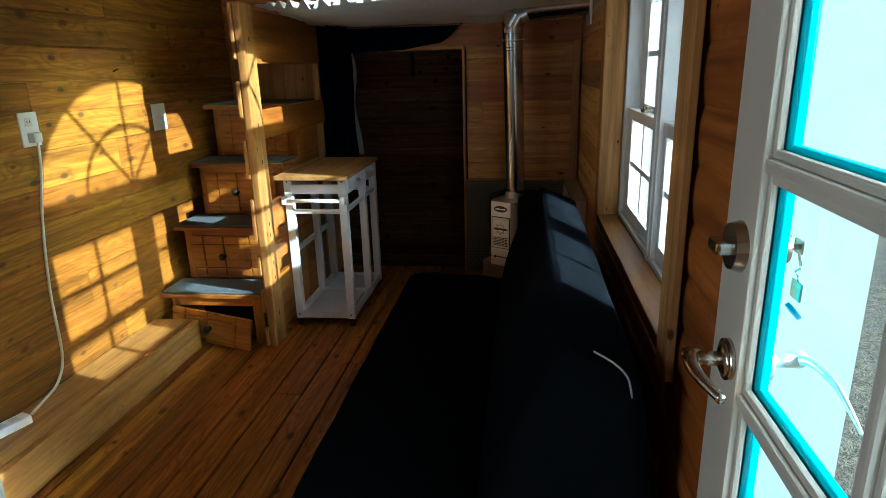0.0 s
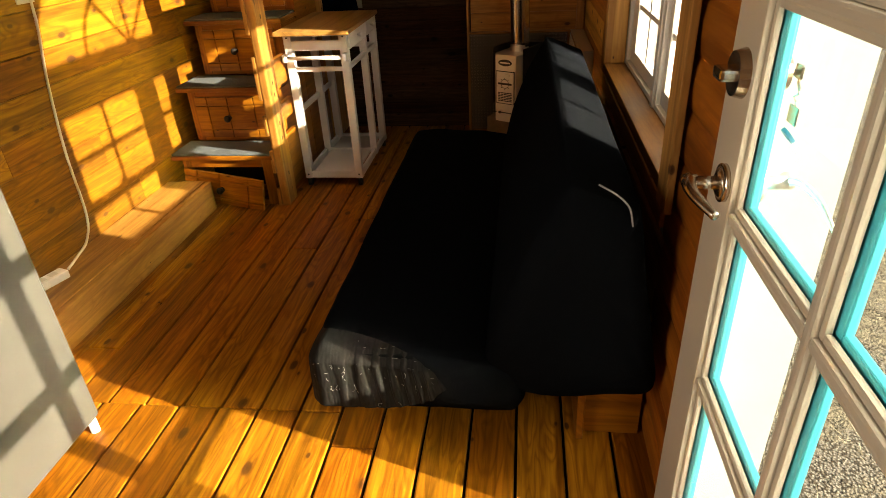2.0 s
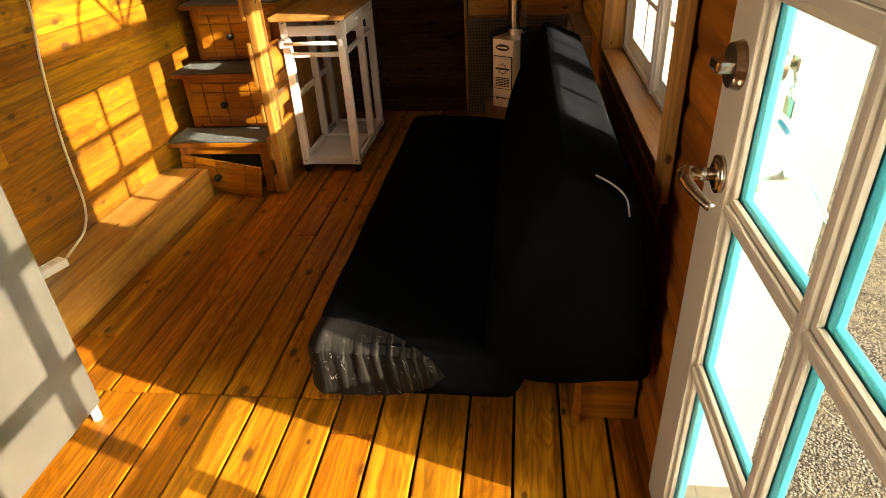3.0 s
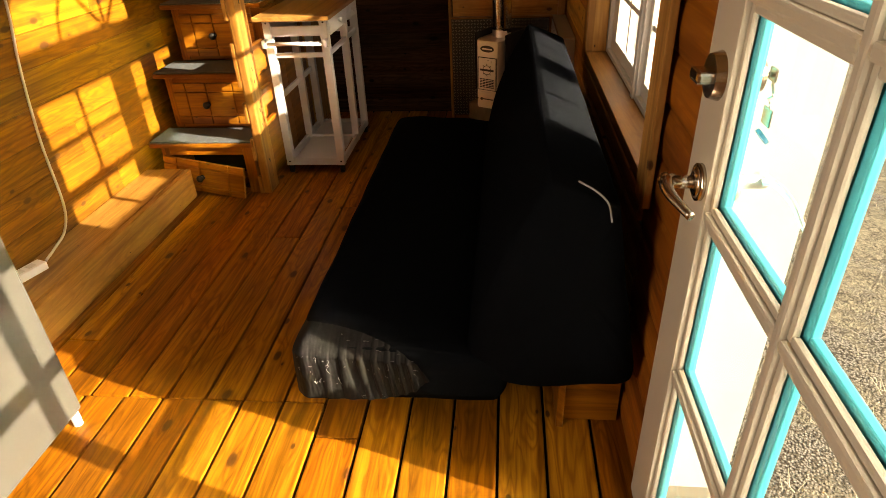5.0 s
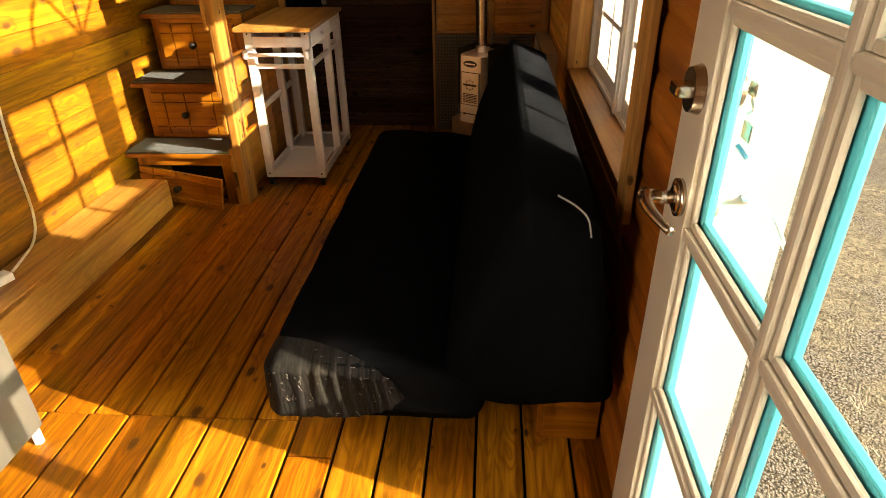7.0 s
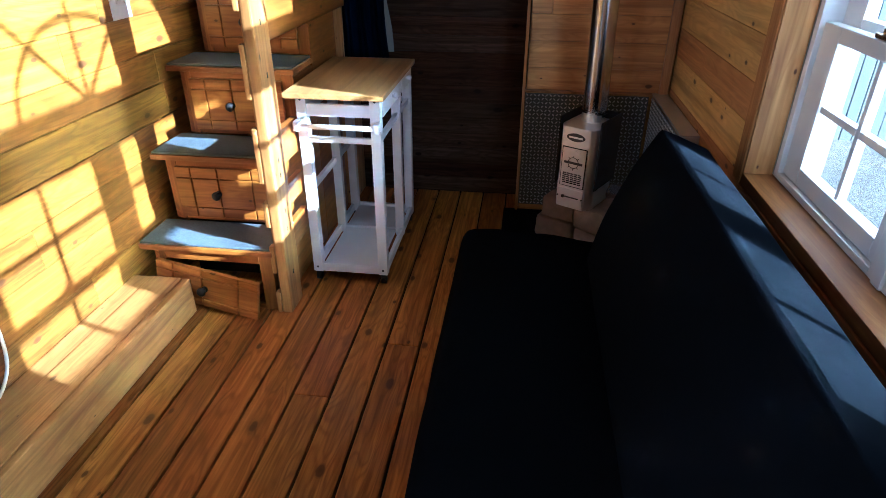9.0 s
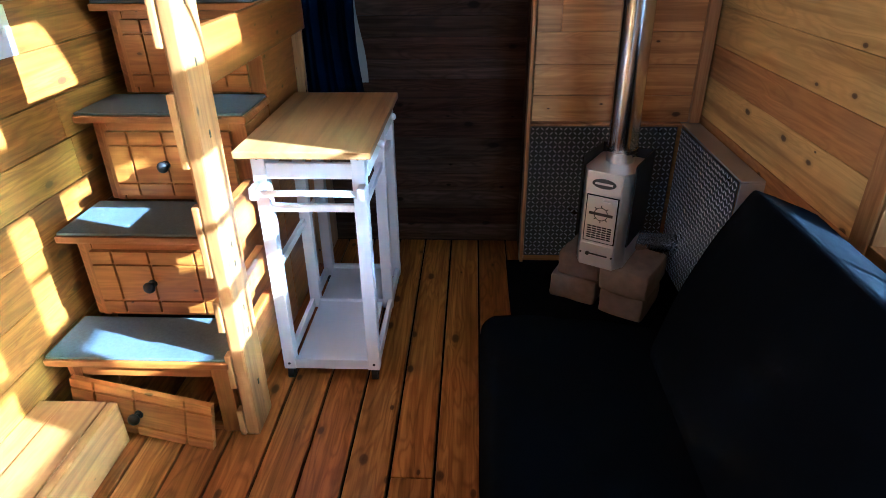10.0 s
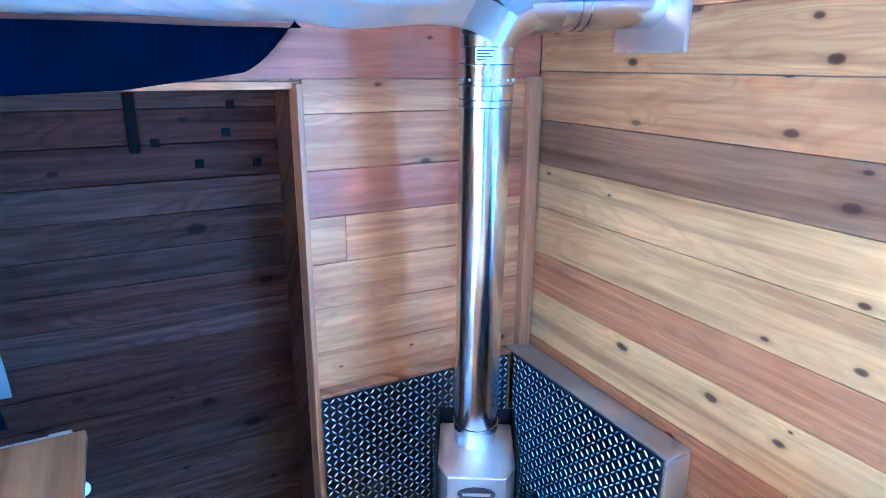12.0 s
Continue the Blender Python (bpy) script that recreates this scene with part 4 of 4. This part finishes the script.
part("edge_trim", ft, plain("galvanised_edge", (0.46, 0.43, 0.39), 0.45, metal=0.4, vary=0.12), shield)

SROT = -30.0
HEARTH = pose(0.05, 4.955, 0.0, 0, 0, SROT)


def block(x0, y0, z0, x1, y1, z1, turn):
    bm = bmesh.new()
    slab(bm, x0, y0, z0, x1, y1, z1, 0.020, HEARTH @ pose(0, 0, 0, 0, 0, turn))
    bmesh.ops.subdivide_edges(bm, edges=bm.edges[:], cuts=2, use_grid_fill=True)
    for v in bm.verts:
        v.co += 0.007 * noise.noise_vector(v.co * 20)
        v.co.z = max(v.co.z, z0)
    tagged(part("paving_block", bm, STONE, smooth=True), "rough grey-brown concrete paving block under the stove", "paving block", "stacked paving blocks")


block(-0.195, 0.015, 0.012, 0.010, 0.24, 0.122, 2)
block(0.030, -0.005, 0.012, 0.215, 0.23, 0.122, -2)
block(-0.170, 0.020, 0.124, 0.008, 0.25, 0.236, 0)
block(0.022, -0.015, 0.124, 0.222, 0.24, 0.236, -3)

stove = thing("heater_stove", "small stainless steel cabin heater with engraved front on paving blocks", "stove", at=pose(0.037, 4.908, 0.240, 0, 0, SROT))
SH = 0.395
HW, DEP = 0.068, 0.235
sb = bmesh.new()
pts = [(-HW, 0), (HW, 0), (HW + 0.028, 0.05), (HW + 0.028, DEP), (-HW - 0.028, DEP), (-HW - 0.028, 0.05)]
lo = [sb.verts.new((x, y, 0.0)) for x, y in pts]
hi = [sb.verts.new((x, y, SH)) for x, y in pts]
sb.faces.new(lo[::-1])
sb.faces.new(hi)
for k in range(6):
    sb.faces.new((lo[k], lo[(k + 1) % 6], hi[(k + 1) % 6], hi[k]))
bmesh.ops.bevel(sb, geom=sb.edges[:], offset=0.003, segments=2, affect="EDGES")
part("body", sb, STEEL, stove)
gd = bmesh.new()
for sx in (-1, 1):
    slab(gd, sx * (HW + 0.034) - 0.003, 0.03, 0.10, sx * (HW + 0.034) + 0.003, DEP + 0.02, SH + 0.035, 0.002)
slab(gd, -HW - 0.034, DEP + 0.014, 0.10, HW + 0.034, DEP + 0.02, SH + 0.035, 0.002)
part("guard", gd, IRON, stove, "black heat guard")
fp = box("front_door", (-HW + 0.012, -0.008, 0.115, HW - 0.008, -0.001, 0.300), STEEL, stove, 0.002)
edge = bmesh.new()
for c in ((-HW + 0.008, -HW + 0.012, 0.111, 0.304), (HW - 0.008, HW - 0.004, 0.111, 0.304), (-HW + 0.012, HW - 0.008, 0.111, 0.1148), (-HW + 0.012, HW - 0.008, 0.3005, 0.304)):
    slab(edge, c[0], -0.004, c[2], c[1], -0.0005, c[3])
part("door_gap", edge, DARK, stove, "dark gap round the front door")
gr = bmesh.new()
for r in range(6):
    for c in range(5):
        slab(gr, -0.045 + c * 0.0195, -0.0095, 0.128 + r * 0.0095, -0.029 + c * 0.0195, -0.0075, 0.133 + r * 0.0095)
part("vent_grille", gr, DARK, fp)
oval = bmesh.new()
rod(oval, (0, -0.001, 0.352), (0, -0.004, 0.352), 0.026, 28)
for v in oval.verts:
    v.co.x *= 1.75
    v.co.z = 0.352 + (v.co.z - 0.352) * 0.72
part("badge", oval, LINE, stove, "dark oval badge")
bars = bmesh.new()
slab(bars, -0.034, -0.0055, 0.348, 0.034, -0.0035, 0.356)
part("badge_bar", bars, STEEL, stove)
em = bmesh.new()
tube(em, [(0.002 + 0.026 * math.cos(k * math.tau / 20), -0.0085, 0.232 + 0.026 * math.sin(k * math.tau / 20)) for k in range(21)], 0.0016, 5)
for k in range(8):
    a = k * math.tau / 8
    rod(em, (0.002 + 0.026 * math.cos(a), -0.0085, 0.232 + 0.026 * math.sin(a)), (0.002 + 0.036 * math.cos(a), -0.0085, 0.232 + 0.036 * math.sin(a)), 0.0018, 5)
slab(em, -0.044, -0.0095, 0.226, 0.048, -0.0080, 0.237)
part("emblem", em, LINE, fp, "round emblem with a bar")
lt = bmesh.new()
rod(lt, (0.012, -0.008, 0.285), (0.012, -0.024, 0.285), 0.008, 12)
slab(lt, 0.010, -0.026, 0.278, 0.042, -0.018, 0.293, 0.003)
part("latch", lt, STEEL, stove)
tray = box("ash_drawer", (-HW + 0.002, -0.006, 0.012, HW - 0.002, -0.001, 0.100), STEEL, stove, 0.002)
sl = bmesh.new()
slab(sl, -0.030, -0.0075, 0.055, 0.045, -0.0055, 0.061)
rod(sl, (-0.034, -0.0058, 0.058), (-0.034, -0.012, 0.058), 0.008, 12)
for sx in (-0.062, 0.062):
    rod(sl, (sx, -0.0058, 0.058), (sx, -0.010, 0.058), 0.004, 10)
part("air_slider", sl, LINE, tray)
for k in range(16):
    box("vent_slot", (HW + 0.0262, 0.065, 0.09 + k * 0.016, HW + 0.0292, 0.082, 0.097 + k * 0.016), DARK, stove, 0)
co = bmesh.new()
rod(co, (-0.002, 0.165, SH), (-0.002, 0.165, SH + 0.040), 0.054, 32)
part("flue_collar", co, STEEL, stove, smooth=False)

flue = thing("flue_pipe", "shiny steel stove pipe with an elbow into the wall", "flue pipe")
FX, FYY, TX, TY = 0.122, 5.058, 0.102, 5.018
part("pipe", rod(bmesh.new(), (FX, FYY, 0.660), (TX, TY, 1.50), 0.0565, 64, None, False), GALV, flue, smooth=True)


def along(z):
    """A point of the upright pipe's axis at a height."""
    t = (z - 0.66) / 0.84
    return Vector((FX + (TX - FX) * t, FYY + (TY - FYY) * t, z))


for zz, h, r in ((0.675, 0.014, 0.0588), (1.492, 0.012, 0.0585), (1.518, 0.016, 0.0597), (1.566, 0.010, 0.0600)):
    part("clamp_ring", rod(bmesh.new(), along(zz), along(zz + h), r, 64), GALV, flue)
for zz in (0.6735, 1.4905, 1.5055, 1.5355, 1.5775, 1.612):
    part("seam", rod(bmesh.new(), along(zz), along(zz + 0.002), 0.0587, 64), LINE, flue, "dark joint line")
part("coupling", rod(bmesh.new(), along(1.500), along(1.612), 0.0583, 64, None, False), GALV, flue, smooth=True)
for k in range(9):
    ang = math.pi + k * 0.38
    part("rivet", ball(bmesh.new(), along(1.545) + Vector((0.0586 * math.cos(ang), 0.0586 * math.sin(ang), 0)), 0.0035, seg=8), STEEL, flue)
sticker = part("sticker", grid(bmesh.new(), lambda u, v: along(1.581 + 0.028 * v) + Vector((0.0588 * math.cos(3.75 + 0.75 * u), 0.0588 * math.sin(3.75 + 0.75 * u), 0)), 12, 2), PLASTIC, flue, "white paper label", smooth=True)
for k, (u0, u1) in enumerate(((0.08, 0.9), (0.08, 0.7), (0.08, 0.82), (0.08, 0.5))):
    part("print_bar", grid(bmesh.new(), lambda u, v: along(1.602 - 0.006 * k + 0.0025 * v) + Vector((0.0592 * math.cos(3.75 + 0.75 * (u0 + (u1 - u0) * u)), 0.0592 * math.sin(3.75 + 0.75 * (u0 + (u1 - u0) * u)), 0)), 8, 1), LINE, sticker)
bend = [along(1.600), along(1.626), along(1.65) + Vector((0.024, -0.004, 0.016)), Vector((TX + 0.080, TY - 0.008, 1.695)), Vector((TX + 0.145, TY - 0.012, 1.701))]
for k, (p, q) in enumerate(zip(bend, bend[1:])):
    d = (q - p).normalized() * 0.012
    part("elbow_segment", rod(bmesh.new(), p - d, q + d, 0.0585 + 0.0016 * (k % 2), 48), GALV, flue)
E0, E1 = Vector((TX + 0.13, TY - 0.011, 1.7005)), Vector((0.515, 4.965, 1.714))
part("pipe", rod(bmesh.new(), E0, E1, 0.0555, 64, None, False), GALV, flue, smooth=True)
for q in (0.10, 0.24, 0.32):
    part("clamp_ring", rod(bmesh.new(), E0.lerp(E1, q), E0.lerp(E1, q + 0.035), 0.0585, 48), GALV, flue)
box("wall_flange", (0.506, 4.855, 1.605, 0.5185, 5.075, 1.825), STEEL, flue, 0.002)
duct = tagged(new("air_duct"), "ribbed metal air duct between the stove and the wall", "air duct")
path = smooth_line([(0.17, 5.06, 0.275), (0.24, 5.09, 0.265), (0.33, 5.14, 0.235), (0.428, 5.17, 0.215)], 9)
part("duct", tube(bmesh.new(), path, [0.040 + 0.0025 * (i % 2) for i in range(len(path))], 24), GALV, duct)

# ---- back wall trim, curtain and cloth ----
trim3 = setting(thing("trim_3", "pine trim boards at the doorway and corner", "trim"), "pine trim boards at the doorway and corner", "trim")
box("corner_board", (0.465, 5.358, 0.69, 0.508, 5.388, 1.545), TRIM, trim3, 0.003)
box("doorway_board", (-0.222, 5.350, 0.0, -0.2065, 5.425, 1.53), TRIM, trim3, 0.003)
# the return has the dark plank colour, darker than the boards beside it
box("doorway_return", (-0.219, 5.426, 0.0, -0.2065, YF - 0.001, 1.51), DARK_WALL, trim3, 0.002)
box("doorway_board", (-1.195, 5.330, 0.0, -1.150, YF + 0.01, 1.66), TRIM, trim3, 0.003)
box("lintel_board", (-1.149, 5.392, 1.515, -0.2, YF + 0.01, 1.534), WALL_X, trim3, 0.003)


def curtain_sheet(u, v):
    right = -0.905 - 0.045 * v - 0.012 * math.sin(v * 6.0)
    x = -1.155 + (right + 1.155) * u
    y = 5.345 + (0.012 + 0.020 * v) * math.sin(u * 19 + v * 2.5) + 0.010 * math.sin(u * 41)
    return Vector((x, y - 0.02, 0.80 + 0.03 * math.sin(u * 3) + 0.86 * v))


curtain = thing("curtain", "navy blue cloth curtain drawn aside in the doorway", "curtain")
cu = part("drape", grid(bmesh.new(), curtain_sheet, 60, 40), NAVY, curtain, smooth=True)


def swag_sheet(u, v):
    x = -1.16 + 0.945 * u
    low = 1.500 + 0.03 * u + 0.045 * max(0, (u - 0.6) / 0.4) + 0.10 * max(0, (u - 0.86) / 0.14) ** 1.5
    z = low + (1.652 - low) * v
    return Vector((x, 5.335 + 0.018 * math.sin(u * 13 + v * 4) - 0.02 * v, z))


part("swag", grid(bmesh.new(), swag_sheet, 50, 12), NAVY, curtain, smooth=True)
lining = part("lining", grid(bmesh.new(), lambda u, v: Vector((-0.925 - 0.045 * v - 0.012 * math.sin(v * 6.0) + (0.030 + 0.012 * math.sin(v * 9)) * u, 5.372, 0.86 + 0.66 * v)), 6, 24), LINING, curtain, "pale curtain lining", smooth=True)


def canopy_sheet(u, v):
    x = -1.12 + 1.63 * u
    near = 4.42 - 0.36 * math.exp(-((u - 0.24) / 0.18) ** 2)
    y = near + (5.385 - near) * v
    fold = math.exp(-((u - 0.22) / 0.17) ** 2) * (1 - v) ** 0.6
    z = 1.668 + 0.055 * (1 - v) + 0.08 * max(0.0, u - 0.35) * (1 - v) - 0.035 * fold + 0.021 * fold * math.sin(u * 128 - v * 46 + 1.5 * math.sin(v * 3)) + 0.012 * noise.noise(Vector((u * 7, v * 6, 0)))
    return Vector((x, y, z))


canopy = tagged(part("ceiling_cloth", grid(bmesh.new(), canopy_sheet, 520, 60), CLOTH, smooth=True), "white cloth draped below the loft", "cloth")
hook = tagged(part("wall_hook", slab(bmesh.new(), -0.592, YF - 0.012, 1.355, -0.566, YF - 0.001, 1.505, 0.003), DARK), "black iron strap hook on the dark wall", "hook")

for x, z in ((-0.53, 1.378), (-0.429, 1.318), (-0.354, 1.398), (-0.279, 1.312), (-0.337, 1.47)):
    box("square_plug", (x - 0.011, YF - 0.004, z - 0.011, x + 0.011, YF + 0.004, z + 0.011), DARK, wall_dark, 0.001)

tagged(part("wall_nail", rod(bmesh.new(), (XL - 0.002, 4.18, 1.43), (XL + 0.03, 4.175, 1.442), 0.004, 8), IRON), "black nail in the pine wall", "nail")

# ---- sockets and cable ----
socket = thing("wall_outlet", "white wall socket with a plug in it", "socket")
box("cover_plate", (XL + 0.001, 3.545, 1.150, XL + 0.007, 3.640, 1.283), PLASTIC, socket, 0.002)
for zz in (1.185, 1.245):
    box("receptacle", (XL + 0.0072, 3.572, zz - 0.017, XL + 0.009, 3.606, zz + 0.017), CABLE, socket, 0.0005)
    for yy in (3.582, 3.596):
        box("slot", (XL + 0.0091, yy - 0.0015, zz - 0.004, XL + 0.0094, yy + 0.0015, zz + 0.006), DARK, socket, 0)
pl = bmesh.new()
slab(pl, XL + 0.0095, 3.568, 1.165, XL + 0.040, 3.612, 1.205, 0.006)
part("plug", pl, CABLE, socket)
switch = thing("light_switch", "white double light switch plate", "switch")
box("cover_plate", (XL + 0.001, 4.435, 1.125, XL + 0.007, 4.555, 1.262), PLASTIC, switch, 0.002)
for y in (4.47, 4.52):
    box("toggle", (XL + 0.008, y - 0.006, 1.18, XL + 0.016, y + 0.006, 1.205), PLASTIC, switch, 0.002)
cord = smooth_line([(XL + 0.03, 3.592, 1.165), (XL + 0.022, 3.585, 1.05), (XL + 0.014, 3.545, 0.85), (XL + 0.014, 3.505, 0.57), (XL + 0.016, 3.492, 0.29), (XL + 0.025, 3.43, 0.190), (XL + 0.05, 3.32, 0.172), (XL + 0.09, 3.205, 0.178)], 8)
tagged(part("power_cable", tube(bmesh.new(), cord, 0.0055, 10), CABLE, smooth=True), "pale grey power cable hanging down the wall", "cable")
strip = thing("power_strip", "white power strip lying on the beam", "power strip", at=pose(XL + 0.075, 3.125, 0.161, 0, 0, -18))
box("case", (-0.028, -0.12, 0.0, 0.028, 0.06, 0.034), PLASTIC, strip, 0.006)
for k in range(3):
    box("outlet", (-0.016, -0.10 + k * 0.048, 0.0342, 0.016, -0.07 + k * 0.048, 0.0352), CABLE, strip, 0)

# ---- boards of walls and floor ----
def left_rows(z0, z1):
    if z1 > WIN2[2] and z0 < WIN2[3]:
        return [(YN - 0.02, WIN2[0] - 0.002), (WIN2[1] + 0.002, YF)]
    return [(YN - 0.02, YF)]


def right_rows(z0, z1):
    spans, y = [], YN - 0.02
    holes = []
    if z0 < DOOR[3] + 0.02:
        holes.append((DOOR[0] - 0.013, DOOR[1] + 0.013))
    if z1 > WIN[2] - 0.02 and z0 < ARCH_Z + ARCH_H + 0.02:
        holes.append((WIN[0] - 0.004, WIN[1] + 0.004))
    for a, b in holes:
        if not (y > DOOR[1] and z0 < DOOR[3]):
            spans.append((y, a))
        y = b
    return spans + [(y, YB)]


boards("board", rows_from(0.0, [0.140, 0.135, 0.150, 0.145, 0.128]), left_rows, XL, "y", WALL_Y, wall_left, seed=3, gap=0.0018, ease=0.0022)
LOG_Z = [0.0, 0.115, 0.24, 0.362, 0.485, 0.605, 0.73, 0.852, 0.975, 1.092, 1.21, 1.327, 1.447, 1.57, 1.69, 1.81, 1.935, 2.06]
for z0, z1 in zip(LOG_Z, LOG_Z[1:]):
    log = bmesh.new()
    ends = []
    for y in (DOOR[1] + 0.0135, WIN[0] - 0.004):
        arc = [log.verts.new((0.519 - 0.013 * math.sin(math.pi * (0.03 + 0.94 * i / 12)) ** 0.5, y, z0 + (z1 - z0) * i / 12)) for i in range(13)]
        ends.append(arc + [log.verts.new((0.538, y, z1)), log.verts.new((0.538, y, z0))])
    for i in range(15):
        log.faces.new((ends[0][i], ends[0][(i + 1) % 15], ends[1][(i + 1) % 15], ends[1][i]))
    log.faces.new(ends[0])
    log.faces.new(ends[1][::-1])
    part("board", log, LOG, wall_right, smooth=False)
RIGHT_Z = [0.0, 0.125, 0.265, 0.415, 0.563, 0.72, 0.882, 1.01, 1.155, 1.29, 1.42, 1.56, 1.70, 1.85, 2.0, 2.15, 2.3, 2.45, 2.6, ZC]
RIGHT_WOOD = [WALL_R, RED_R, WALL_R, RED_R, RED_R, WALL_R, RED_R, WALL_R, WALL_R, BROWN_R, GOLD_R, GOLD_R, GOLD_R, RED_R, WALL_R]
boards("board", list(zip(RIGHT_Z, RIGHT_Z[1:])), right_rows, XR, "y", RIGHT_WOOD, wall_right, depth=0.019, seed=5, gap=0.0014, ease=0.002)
BACK_Z = [0.0, 0.16, 0.30, 0.45, 0.60, 0.80, 0.93, 1.058, 1.187, 1.312, 1.455, 1.54, 1.68, 1.84, 2.0]
BACK_WOOD = [WALL_X, RED_X, WALL_X, WALL_X, WALL_X, WALL_X, WALL_X, WALL_X, RED_X, WALL_X, WALL_X, RED_X, WALL_X, WALL_X]
boards("board", list(zip(BACK_Z, BACK_Z[1:])), lambda a, b: ([(-0.199, -0.10), (-0.10, XR - 0.001)] if 1.05 < a < 1.06 else [(-0.199, XR - 0.001)]) if b < 1.55 else [(XL, XR - 0.001)],
       YB, "x", BACK_WOOD, wall_back, depth=0.019, seed=8, gap=0.0014, ease=0.002)
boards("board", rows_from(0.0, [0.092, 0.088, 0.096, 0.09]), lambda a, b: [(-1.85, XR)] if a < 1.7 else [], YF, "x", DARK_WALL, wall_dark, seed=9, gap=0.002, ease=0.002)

rnd = random.Random(12)
JOINTS = {-10: [2.653], -9: [2.653], -8: [2.654], -7: [2.656, 3.724], -6: [2.657], -5: [2.658, 4.049], -4: [2.66], -3: [2.52], -11: [2.653, 2.932], -12: [2.653], -13: [2.653], -14: [2.653], -2: [3.1]}
PITCH, FAR_PITCH = 0.139, 0.1335


def seam(k, y):
    """The line between two planks; the planks past the cross joint are a little narrower."""
    if k >= -4:
        return k * PITCH
    return -4 * PITCH + (k + 4) * (FAR_PITCH if y > 2.6 else 0.137)


for k in range(-14, 4):
    ends = [YN - 0.02] + JOINTS.get(k, [rnd.uniform(1.0, 1.9)]) + [YF]
    for y0, y1 in zip(ends, ends[1:]):
        lo, hi = max(seam(k, y0) + 0.0040, XL), min(seam(k + 1, y0) - 0.0042, XR + 0.015)
        if hi - lo > 0.02:
            part("plank", slab(bmesh.new(), lo, y0 + 0.0013, -0.022, hi, y1 - 0.0013, 0.0, 0.005), FLOOR_WOOD, floor)
